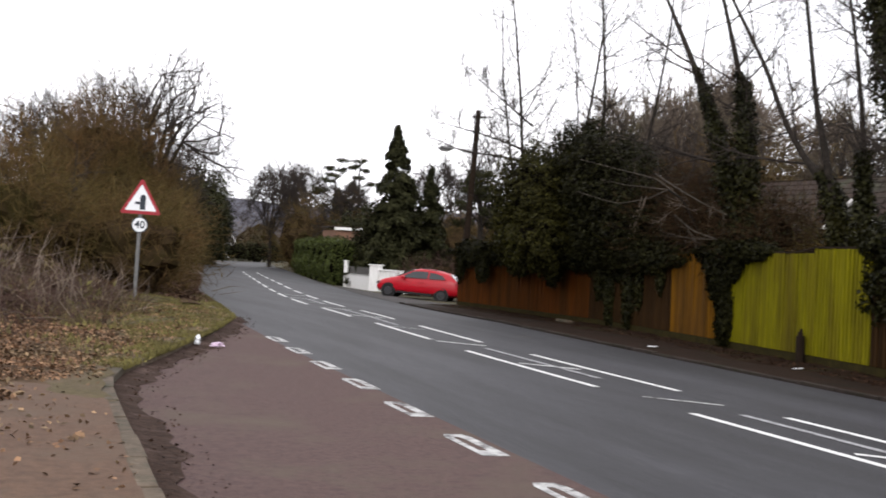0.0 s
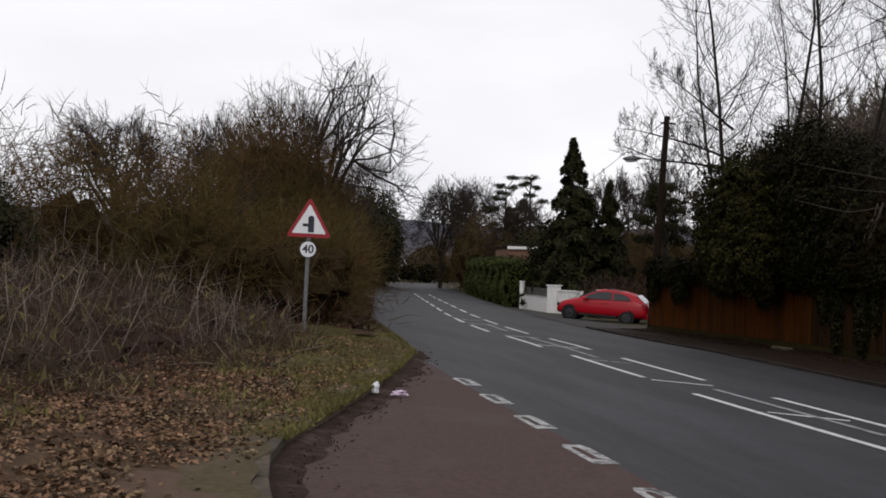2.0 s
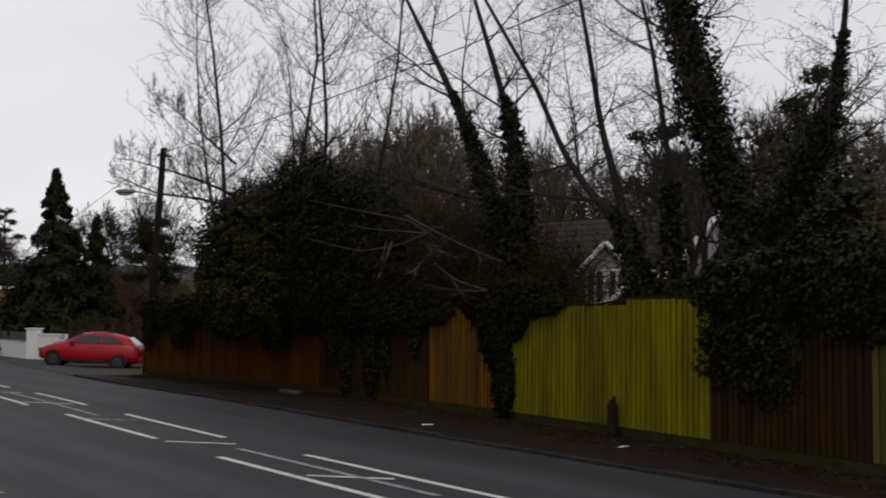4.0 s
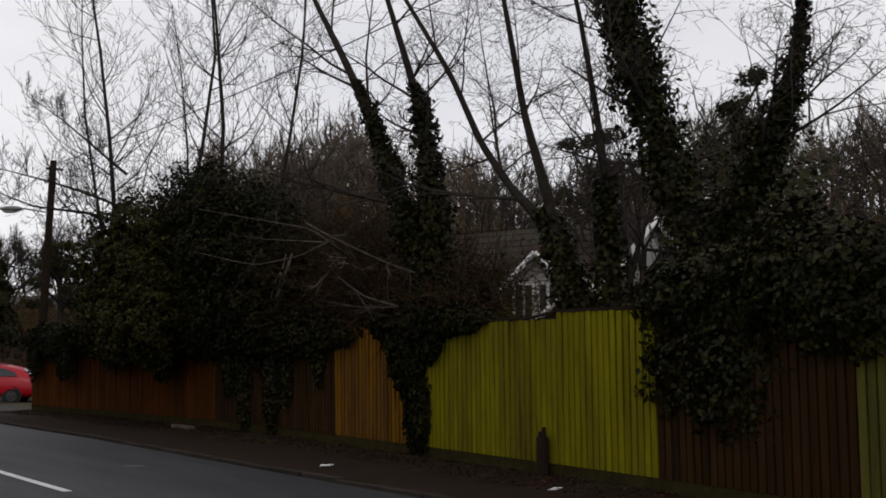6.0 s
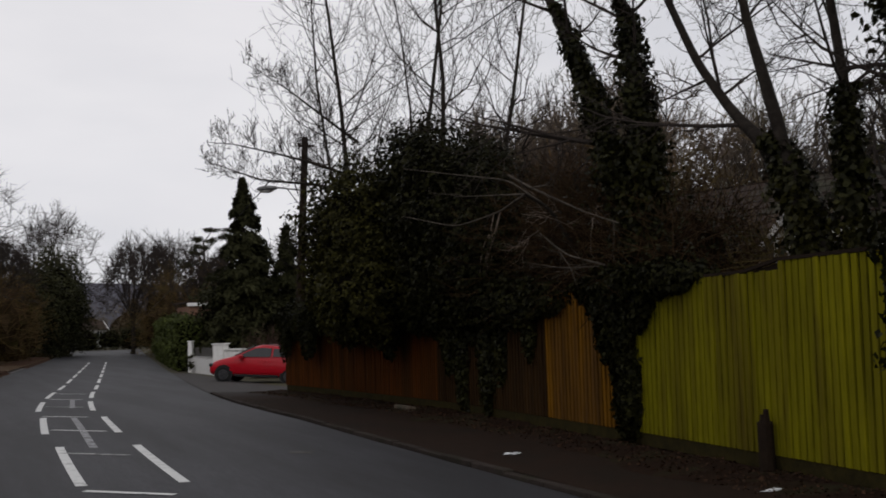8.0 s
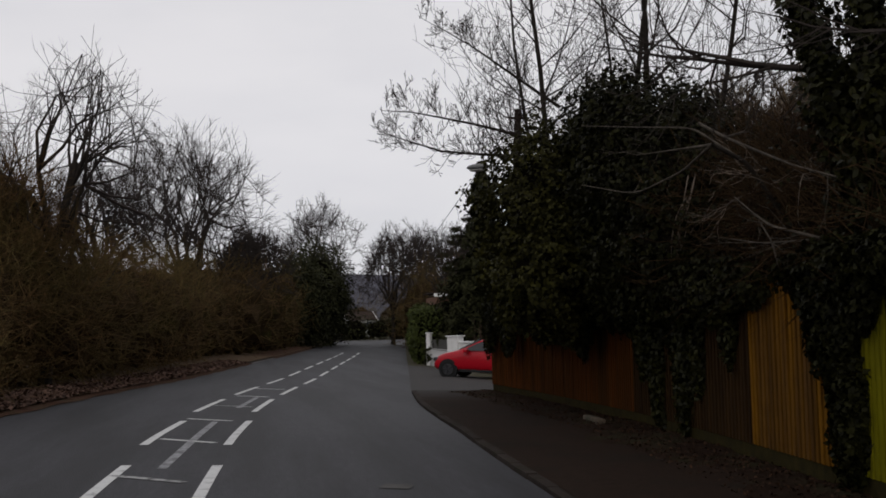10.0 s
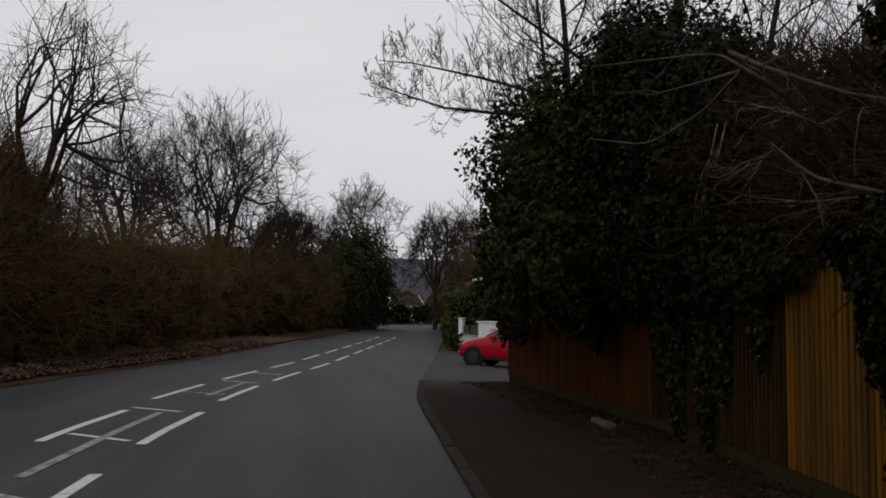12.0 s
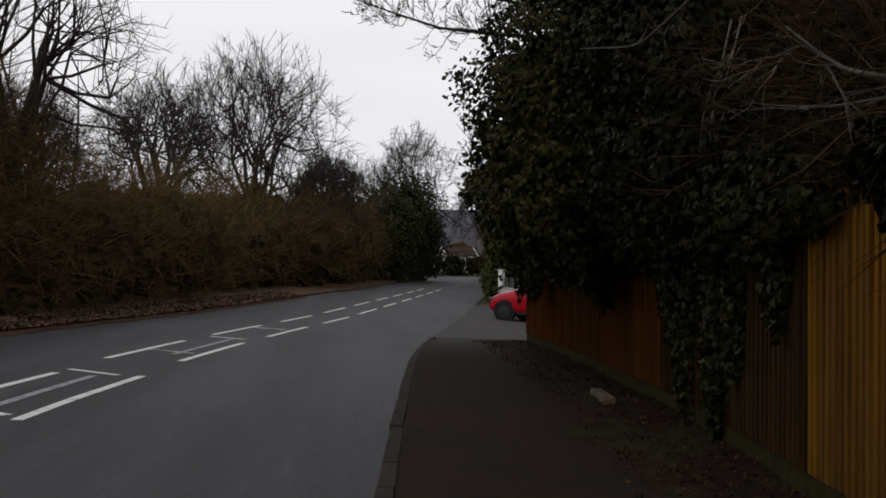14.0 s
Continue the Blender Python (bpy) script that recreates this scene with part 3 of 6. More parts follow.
def bare_tree(name, base, stems, label, seed, levels=5, kids=(7, 6, 5, 3), ratio=(0.5, 0.5, 0.5, 0.5), up=(0.3, 0.5, 0.35, 0.2, 0.1), wander=(0.55, 0.6, 0.6, 0.6), material=None, category="tree", gnarl=0.2, twig=None, thin=0.6):
    """A leafless tree: stems [(x, y, z offset way, length, radius)] rise from its base."""
    r = np.random.default_rng(seed)
    tree = empty(name, Matrix.Translation(base))
    tagged(tree, label, category)
    segs = bough([((0, 0, -0.15) if len(s) == 5 else s[5], s[:3], s[3], s[4]) for s in stems], r, levels, kids, ratio, up, wander, gnarl, thin)
    link("trunk", tubes("trunk", *segs[0], sides=8), material or M_BARK, tree)
    a, b, ra, rb = join(segs[1:-1])
    ta, tb, tr, _ = segs[-1]
    if twig:
        ra, rb = np.maximum(ra, twig), np.maximum(rb, twig * 0.5)
    link("crown", tubes("crown", a, b, ra, rb, sides=3, tips=(ta, tb, np.maximum(tr, twig or 0))), M_TWIG, tree, "bare grey-brown branches and twigs")
    return tree


def dome_tree(name, base, fork, wide, high, label, seed, counts=(8, 5, 5, 4), twigs=3, thick=0.16, twig=0.014, droop=0.0, lean=(0.0, 0.0), crown=None):
    """A leafless tree: limbs part from a fork and end in a rounded, uneven crown."""
    r = np.random.default_rng(seed)
    t = empty(name, Matrix.Translation(base))
    tagged(t, label, "tree")
    f = np.array([lean[0] * 0.3, lean[1] * 0.3, fork])
    rad = np.array([wide, wide, high])

    def spot(d, frac):
        a = np.arctan2(d[:, 1], d[:, 0])
        lump = 1 + 0.12 * np.sin(3 * a + seed) + 0.1 * np.sin(5 * a - 2 * seed + 4 * d[:, 2])
        out = f + d * rad * (frac * lump)[:, None]
        out[:, 0] += lean[0] * frac
        out[:, 1] += lean[1] * frac
        out[:, 2] += high * 0.1 * np.sin(frac * math.pi) - droop * frac ** 3
        return out
    segs = [limb([(0, 0, -0.3), tuple(f * 0.5 + np.array([0.05, 0.04, 0])), tuple(f)], [thick * 1.7, thick * 1.35, thick * 1.2], 4)]
    n = counts[0]
    a = (np.arange(n) + r.random(n) * 0.7) * 2.4
    el = 0.22 + 0.8 * (np.arange(n) + 0.5) / n
    d = np.stack([np.cos(a) * np.cos(el * 1.35), np.sin(a) * np.cos(el * 1.35), np.sin(el * 1.35)], 1)
    parent = np.repeat(f[None], n, 0) + r.normal(size=(n, 3)) * np.array([0.05, 0.05, fork * 0.1])
    frac, widths = (0.36, 0.6, 0.8, 0.94), (thick * 0.62, thick * 0.3, thick * 0.13, thick * 0.05)
    r0 = np.full(n, thick)
    out, spikes = [], []
    for k in range(4):
        if k:
            i = np.repeat(np.arange(len(d)), counts[k])
            d = d[i] + r.normal(size=(len(i), 3)) * (0.3, 0.24, 0.18)[k - 1]
            d[:, 2] = np.maximum(d[:, 2], 0.03)
            d = unit(d)
            parent, r0 = node[i], r1[i]
        node = spot(d, frac[k] * (0.86 + 0.26 * r.random(len(d)))) + r.normal(size=d.shape) * 0.02 * wide
        r1 = np.maximum(widths[k] * (0.75 + 0.5 * r.random(len(d))), twig)
        mid = (parent + node) / 2 + r.normal(size=d.shape) * 0.05 * np.linalg.norm(node - parent, axis=1, keepdims=True)
        rs = np.minimum(r0 * 0.85, widths[k] * 1.6)
        rs = np.maximum(rs, twig)
        out.append((parent, mid, rs, (rs + r1) / 2))
        out.append((mid, node, (rs + r1) / 2, r1))
        if k:
            m = 1 if k < 3 else twigs
            j = np.repeat(np.arange(len(d)), m)
            u = r.random(len(j))[:, None]
            p = mid[j] + (node - mid)[j] * u
            e = p + unit(d[j] + r.normal(size=(len(j), 3)) * 0.55) * (wide * 0.125 * (0.5 + r.random(len(j))))[:, None]
            spikes.append((p, e, np.full(len(j), twig)))
    link("trunk", tubes("trunk", *join(segs + out[:2]), sides=7), M_BARK, t)
    link("crown", tubes("crown", *join(out[2:]), sides=3, tips=[np.concatenate([q[k] for q in spikes]) for k in range(3)]), crown or M_TWIG, t, "bare grey-brown branches and twigs")
    return t


def bush(name, blobs, label, seed, leaves=0, size=0.09, twigs=0, tlen=0.5, thick=0.006, leaf_mat=None, twig_mat=None, inside=0.62, category="bush", inner=0.72, droop=0.4, core_mat=None, up=0.5, wild=0.6):
    r = np.random.default_rng(seed)
    c0 = np.array(blobs[0][:2])
    ob = empty(name, Matrix.Translation((c0[0], c0[1], 0)))
    tagged(ob, label, category)
    bl = [(b[0] - c0[0], b[1] - c0[1], *b[2:]) for b in blobs]
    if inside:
        tagged(core("filler_core", bl, inside, core_mat or M_CORE, ob), kind="stuff")
    if leaves:
        p, d = spread(bl, leaves, r, inner)
        tagged(link("foliage", leaf_mesh("foliage", p, d, size, r, droop), leaf_mat or M_IVY, ob), kind="stuff")
    if twigs:
        p, d = spread(bl, twigs, r, 0.4)
        tagged(link("brushwood", twig_mesh("brushwood", p, d, tlen, thick, r, up, wild), twig_mat or M_TWIG_RED, ob, "thin bare brown twigs"), kind="stuff")
    return ob


# ---- fence along the far pavement ----
FENCE_A, FENCE_B, PITCH = 9.5, 39.4, 0.116


def fence_top(y):
    return 1.97 if y < 17.66 else 1.88 - 0.006 * (y - 17.66)


def fence_foot(y):
    return gz(fence_x(y), y) + 0.1


def along(y):
    """The fence's turn at y."""
    return math.atan2(fence_x(y + 0.5) - fence_x(y - 0.5), 1.0)


def build_fence():
    fence = empty("fence", Matrix.Translation((fence_x(20), 20, 0)))
    tagged(fence, "tall close-boarded timber fence, algae-green and amber", "fence")
    off = Vector((fence_x(20), 20, 0))
    bm = bmesh.new()
    box(bm, -0.026, 0.0, -0.05, 0.05, 0.0, 1.0)
    for v in bm.verts:
        if v.co.y > 0 and v.co.x < 0:
            v.co.x += 0.012
    slat = bpy.data.meshes.new("slat")
    bm.to_mesh(slat)
    bm.free()
    slat_y, slat_a = slat.copy(), slat
    slat_y.materials.append(M_YELLOW)
    slat_a.materials.append(M_AMBER)
    slat_shade, slat_o, slat_b = slat_y.copy(), slat_y.copy(), slat_y.copy()
    for me, m in ((slat_shade, M_DARKBOARD), (slat_o, M_OLIVE), (slat_b, M_RUST)):
        me.materials.clear()
        me.materials.append(m)
    r = random.Random(3)
    n = int((FENCE_B - FENCE_A) / PITCH)
    for i in range(n):
        y = FENCE_A + PITCH * (i + 0.5)
        z0, z1 = fence_foot(y) + 0.16, fence_top(y) + r.uniform(-0.008, 0.008)
        tone = y + r.uniform(-0.15, 0.15)
        # Boards by the ivy are dark brown, with its shade put into the colour.
        ob = new("slat", slat_y if 15.95 < tone < 20.95 else slat_a if 20.95 < tone < 23.6 else slat_shade if 13.0 < tone < 15.95 or 23.6 <= tone < 28.4 else slat_o if tone < 13 else slat_b)
        ob.parent = fence
        ob.matrix_basis = Matrix.Translation(Vector((fence_x(y) + r.uniform(-0.003, 0.003), y, z0)) - off) @ pose(0, 0, 0, 0, r.uniform(-0.4, 0.4), -math.degrees(along(y))) @ Matrix.Diagonal((1, 1, z1 - z0, 1))
    posts = [FENCE_A + 2.7 * k for k in range(12)]
    for k, y in enumerate(posts[:-1]):
        y2 = posts[k + 1]
        # An added dark board behind the slats makes the shadow lines between them.
        for nm, lo, hi, out, m in (("gravel_board", 0.0, 0.155, -0.012, M_BOARD), ("capping_rail", None, None, -0.03, M_POST), ("backing_board", 0.1, None, 0.012, M_POST)):
            bm = bmesh.new()
            for j in range(4):
                ya, yb = y + (y2 - y) * j / 4, y + (y2 - y) * (j + 1) / 4
                vs = []
                for yy in (ya, yb):
                    f = fence_foot(yy)
                    l, h = (fence_top(yy), fence_top(yy) + 0.035) if lo is None else (f + lo, fence_top(yy) - 0.01 if hi is None else f + hi)
                    xx = fence_x(yy)
                    w = 0.045 if lo is None else 0.025
                    vs += [(xx + out, yy, l), (xx + out + w, yy, l), (xx + out + w, yy, h), (xx + out, yy, h)]
                vv = [bm.verts.new(Vector(v) - off) for v in vs]
                for q in ((0, 1, 5, 4), (1, 2, 6, 5), (2, 3, 7, 6), (3, 0, 4, 7)):
                    bm.faces.new([vv[t] for t in q])
                if j == 0:
                    bm.faces.new(vv[:4])
                if j == 3:
                    bm.faces.new(vv[4:])
            bmesh.ops.recalc_face_normals(bm, faces=bm.faces)
            part(nm, bm, m, fence)
    for y in posts:
        bm = bmesh.new()
        box(bm, 0.02, 0.11, -0.05, 0.05, fence_foot(y) - 0.3, fence_top(y) + 0.02, 0.008)
        ob = part("post", bm, M_POST, fence)
        ob.matrix_basis = Matrix.Translation(Vector((fence_x(y) + 0.03, y, 0)) - off)
    bm = bmesh.new()
    rod(bm, (0, 0, -0.1), (-0.03, -0.02, 0.5), 0.085, 0.08, 9)
    rod(bm, (-0.04, -0.06, 0.44), (-0.06, -0.08, 0.63), 0.045, 0.03, 6)
    rod(bm, (-0.01, 0.04, 0.44), (0.0, 0.05, 0.57), 0.04, 0.025, 5)
    ob = part("stake", bm, M_POST, fence, "dark rotten wooden stake")
    ob.matrix_basis = Matrix.Translation(Vector((fence_x(17.85) - 0.1, 17.85, fence_foot(17.85))) - off)


build_fence()


# ---- kerbs ----
def kerb_row(name, ys, xf, side, height, material, label):
    row = empty(name, Matrix.Translation((xf(ys[0]), ys[0], 0)))
    tagged(row, label, "kerb", kind="structure")
    off = Vector((xf(ys[0]), ys[0], 0))
    r = random.Random(5)
    bm = bmesh.new()
    box(bm, -0.06, 0.06, -0.45, 0.45, -0.2, 0.0, 0.012)
    me = bpy.data.meshes.new("kerbstone")
    bm.to_mesh(me)
    bm.free()
    me.materials.append(material)
    for a, b in zip(ys[:-1], ys[1:]):
        xa, xb = xf(a), xf(b)
        ob = new("kerbstone", me)
        ob.parent = row
        y = (a + b) / 2
        x = (xa + xb) / 2 + side * 0.06
        ln = math.hypot(b - a, xb - xa) / 0.915
        ob.matrix_basis = Matrix.Translation(Vector((x + r.uniform(-0.008, 0.008), y, gz(x, y) + height + r.uniform(-0.01, 0.008))) - off) @ pose(0, 0, 0, r.uniform(-0.5, 0.5), 0, -math.degrees(math.atan2(xb - xa, b - a))) @ Matrix.Diagonal((1, ln, 1, 1))


kerb_row("kerb_far", [-10 + 0.915 * k for k in range(56)], kerb_x, 1, 0.055, M_KERB_DARK, "dark concrete kerb along the pavement")
kerb_row("kerb_near", [-4 + 0.85 * k for k in range(26)], mouth_x, -1, 0.11, M_KERB, "mossy concrete kerb round the lay-by")


# ---- road sign ----
def tri_plate(bm, w, h, cut, z, y0, y1):
    """A triangle with rounded corners in the x-z plane, its foot at z."""
    pts = []
    for cx, cz, a0 in ((w / 2 - cut * 1.73, z + cut, -90), (0, z + h - cut * 2, 30), (-w / 2 + cut * 1.73, z + cut, 150)):
        for k in range(5):
            a = radians(a0 + 120 * k / 4)
            pts.append((cx + cut * math.cos(a), cz + cut * math.sin(a)))
    lo = [bm.verts.new((x, y0, zz)) for x, zz in pts]
    hi = [bm.verts.new((x, y1, zz)) for x, zz in pts]
    bm.faces.new(lo), bm.faces.new(hi[::-1])
    for i in range(len(pts)):
        bm.faces.new((lo[i], lo[i - 1], hi[i - 1], hi[i]))
    bmesh.ops.recalc_face_normals(bm, faces=bm.faces)


def glyph(name, text, size, material, parent, place):
    cu = bpy.data.curves.new(name, "FONT")
    cu.body, cu.size, cu.align_x, cu.align_y, cu.extrude, cu.offset = text, size, "CENTER", "CENTER", 0.002, 0.004
    tmp = new(name, cu)
    me = bpy.data.meshes.new_from_object(tmp)
    bpy.data.objects.remove(tmp)
    me.materials.clear()
    ob = link(name, me, material, parent)
    ob.matrix_basis = Matrix.Translation(place) @ pose(0, 0, 0, 90, 0, 0)
    return ob


def road_sign():
    x, y = 1.76, 24.5
    z = verge_h(x, y)
    s = empty("road_sign", Matrix.Translation((x, y, z)) @ pose(0, 0, 0, 0, 1.2, -4))
    tagged(s, "red triangular side-road warning sign above a round speed plate", "road sign")
    top = 2.1 - z
    bm = bmesh.new()
    rod(bm, (0, 0.05, -0.3), (0, 0.05, top + 0.5), 0.038, sides=12)
    part("pole", bm, M_STEEL, s, "grey steel pole")
    bm = bmesh.new()
    tri_plate(bm, 0.85, 0.755, 0.035, top - 0.01, -0.004, 0.004)
    plate = part("warning_plate", bm, M_SIGN_RED, s, "red triangular plate")
    bm = bmesh.new()
    tri_plate(bm, 0.64, 0.555, 0.015, top + 0.06, -0.007, -0.0045)
    part("white_panel", bm, M_SIGN_WHITE, plate)
    bm = bmesh.new()
    box(bm, -0.022, 0.09, -0.011, -0.0075, top + 0.085, top + 0.34)
    bmesh.ops.create_cone(bm, cap_ends=True, segments=20, radius1=0.056, radius2=0.056, depth=0.0035, matrix=Matrix.Translation((0.034, -0.00925, top + 0.34)) @ pose(0, 0, 0, 90, 0, 0))
    box(bm, -0.12, -0.022, -0.011, -0.0075, top + 0.19, top + 0.245)
    part("junction_symbol", bm, M_SIGN_BLACK, plate, "black side-road symbol")
    rz = 1.865 - z
    bm = bmesh.new()
    bmesh.ops.create_cone(bm, cap_ends=True, segments=32, radius1=0.165, radius2=0.165, depth=0.008, matrix=Matrix.Translation((0, 0, rz)) @ pose(0, 0, 0, 90, 0, 0))
    disc = part("roundel", bm, M_SIGN_BLACK, s, "round plate with a dark rim")
    bm = bmesh.new()
    bmesh.ops.create_cone(bm, cap_ends=True, segments=32, radius1=0.145, radius2=0.145, depth=0.003, matrix=Matrix.Translation((0, -0.0065, rz)) @ pose(0, 0, 0, 90, 0, 0))
    part("white_disc", bm, M_SIGN_WHITE, disc)
    glyph("numerals", "40", 0.215, M_SIGN_BLACK, disc, (0, -0.01, rz))
    bm = bmesh.new()
    for k in (top + 0.12, top + 0.4, rz):
        box(bm, -0.06, 0.06, 0.005, 0.02, k - 0.015, k + 0.015)
    part("clips", bm, M_STEEL, s)


road_sign()


# ---- red hatchback ----
def car(name, place, paint, label):
    c = empty(name, place)
    tagged(c, label, "car")
    # the body runs along +x (front) in the car's own frame; sections: x, half width, sill, belt, roof half width, roof
    secs = [(-2.14, 0.66, 0.36, 0.70, 0.54, 0.74), (-2.08, 0.77, 0.30, 0.90, 0.58, 0.93), (-1.90, 0.81, 0.26, 0.97, 0.57, 1.06), (-1.62, 0.83, 0.24, 0.98, 0.54, 1.29), (-1.3, 0.85, 0.22, 0.98, 0.54, 1.38),
            (-0.75, 0.86, 0.21, 0.96, 0.55, 1.45), (-0.2, 0.86, 0.21, 0.94, 0.55, 1.47), (0.15, 0.86, 0.21, 0.93, 0.56, 1.41), (0.55, 0.86, 0.21, 0.92, 0.60, 1.20), (0.95, 0.85, 0.21, 0.90, 0.66, 0.99),
            (1.45, 0.82, 0.21, 0.82, 0.64, 0.88), (1.78, 0.76, 0.23, 0.70, 0.56, 0.76), (1.95, 0.62, 0.29, 0.54, 0.44, 0.58)]
    bm = bmesh.new()
    rings = []
    for x, w, sill, belt, rw, roof in secs:
        half = [(0, sill - 0.02), (w * 0.8, sill), (w, sill + 0.12), (w * 1.01, (sill + belt) / 2), (w * 0.96, belt), (rw + (w * 0.96 - rw) * 0.12, belt + (roof - belt) * 0.86), (rw * 0.85, roof - 0.01), (0, roof + 0.02)]
        ring = [bm.verts.new((x, yy, zz)) for yy, zz in half] + [bm.verts.new((x, -yy, zz)) for yy, zz in half[-2:0:-1]]
        rings.append(ring)
    n = len(rings[0])
    for a, b in zip(rings[:-1], rings[1:]):
        for i in range(n):
            bm.faces.new((a[i], a[(i + 1) % n], b[(i + 1) % n], b[i]))
    bm.faces.new(rings[0]), bm.faces.new(rings[-1][::-1])
    bmesh.ops.recalc_face_normals(bm, faces=bm.faces)
    for f in bm.faces:
        f.smooth = True
    body = part("body", bm, paint, c, "glossy red bodywork")
    sub = body.modifiers.new("round", "SUBSURF")
    sub.levels = sub.render_levels = 2
    for s in (1, -1):
        for nm, pts in (("side_window", [(-1.42, 1.05), (-0.62, 1.01), (-0.62, 1.32), (-0.9, 1.31), (-1.25, 1.22)]), ("front_window", [(-0.54, 1.01), (0.74, 0.98), (0.42, 1.17), (0.1, 1.31), (-0.2, 1.345), (-0.54, 1.33)])):
            bm = bmesh.new()
            vs = []
            for x, z in pts:
                k = (z - 0.95) / 0.5
                vs.append(bm.verts.new((x, s * (0.835 - 0.21 * k), z)))
            fc = bm.faces.new(vs)
            e = bmesh.ops.extrude_face_region(bm, geom=[fc])
            bmesh.ops.translate(bm, verts=[v for v in e["geom"] if isinstance(v, bmesh.types.BMVert)], vec=(0, -s * 0.05, 0))
            bmesh.ops.recalc_face_normals(bm, faces=bm.faces)
            part(nm, bm, M_GLASS, c, "dark glass")
        bm = bmesh.new()
        box(bm, 0.5, 0.66, s * 0.93 - 0.09, s * 0.93 + 0.09, 0.92, 1.05, 0.035)
        part("door_mirror", bm, paint, c)
        bm = bmesh.new()
        box(bm, -0.42, -0.24, s * 0.865 - 0.015, s * 0.865 + 0.015, 0.83, 0.865, 0.01)
        part("door_handle", bm, paint, c)
        bm = bmesh.new()
        box(bm, -2.1, -1.86, s * 0.68 - 0.1, s * 0.68 + 0.1, 0.74, 0.96, 0.04)
        part("tail_light", bm, M_SIGN_RED, c, "dark red lamp")
        bm = bmesh.new()
        box(bm, 1.62, 1.9, s * 0.6 - 0.12, s * 0.6 + 0.12, 0.56, 0.7, 0.04)
        part("headlight", bm, M_ALLOY, c, "clear headlight")
        bm = bmesh.new()
        box(bm, -0.85, 0.85, s * 0.86 - 0.012, s * 0.86 + 0.012, 0.24, 0.33, 0.01)
        part("sill", bm, M_BLACK, c)
        for x in (-1.27, 1.27):
            w = empty("wheel", Matrix.Translation((x, s * 0.77, 0.3)))
            w.parent = c
            bm = bmesh.new()
            bmesh.ops.create_cone(bm, cap_ends=True, segments=28, radius1=0.3, radius2=0.3, depth=0.2, matrix=pose(0, 0, 0, 90, 0, 0))
            bmesh.ops.bevel(bm, geom=[e for e in bm.edges if len(e.link_faces) == 2 and any(len(f.verts) > 4 for f in e.link_faces)], offset=0.03, segments=2, affect="EDGES")
            part("tyre", bm, M_TYRE, w)
            bm = bmesh.new()
            bmesh.ops.create_cone(bm, cap_ends=True, segments=24, radius1=0.2, radius2=0.2, depth=0.212, matrix=pose(0, 0, 0, 90, 0, 0))
            for k in range(5):
                a = 2 * math.pi * k / 5
                rod(bm, (0, s * 0.108, 0), (0.18 * math.cos(a), s * 0.108, 0.18 * math.sin(a)), 0.025, sides=6)
            part("rim", bm, M_ALLOY, w)
            bm = bmesh.new()
            bmesh.ops.create_cone(bm, cap_ends=True, segments=28, radius1=0.355, radius2=0.355, depth=0.16, matrix=Matrix.Translation((x, s * 0.765, 0.31)) @ pose(0, 0, 0, 90, 0, 0))
            part("wheel_arch", bm, M_BLACK, c)
    bm = bmesh.new()
    vs = [bm.verts.new(v) for v in ((-1.64, 0.52, 1.31), (-1.64, -0.52, 1.31), (-2.03, -0.6, 1.0), (-2.03, 0.6, 1.0))]
    fc = bm.faces.new(vs)
    e = bmesh.ops.extrude_face_region(bm, geom=[fc])
    bmesh.ops.translate(bm, verts=[v for v in e["geom"] if isinstance(v, bmesh.types.BMVert)], vec=(0.06, 0, 0))
    bmesh.ops.recalc_face_normals(bm, faces=bm.faces)
    part("rear_window", bm, M_REAR_GLASS, c, "pale glass with the sky's reflection put into its colour")
    bm = bmesh.new()
    vs = [bm.verts.new(v) for v in ((0.22, 0.54, 1.40), (0.22, -0.54, 1.40), (0.93, -0.66, 1.02), (0.93, 0.66, 1.02))]
    fc = bm.faces.new(vs)
    e = bmesh.ops.extrude_face_region(bm, geom=[fc])
    bmesh.ops.translate(bm, verts=[v for v in e["geom"] if isinstance(v, bmesh.types.BMVert)], vec=(-0.04, 0, -0.04))
    bmesh.ops.recalc_face_normals(bm, faces=bm.faces)
    part("windscreen", bm, M_GLASS, c, "dark glass")
    bm = bmesh.new()
    box(bm, -2.17, -2.0, -0.66, 0.66, 0.3, 0.5, 0.04)
    part("rear_bumper", bm, paint, c)
    for s in (1, -1):
        bm = bmesh.new()
        rod(bm, (-1.0, s * 0.5, 1.43), (-0.1, s * 0.5, 1.475), 0.016, sides=6)
        part("roof_rail", bm, M_BLACK, c)


car("hatchback", Matrix.Translation((16.77, 51.71, -0.555)) @ pose(0, 0, 0, 0, 0, 148.8) @ pose(0, 0, 0, 0, -3.2, 0), M_RED, "bright red three-door hatchback parked in the driveway")


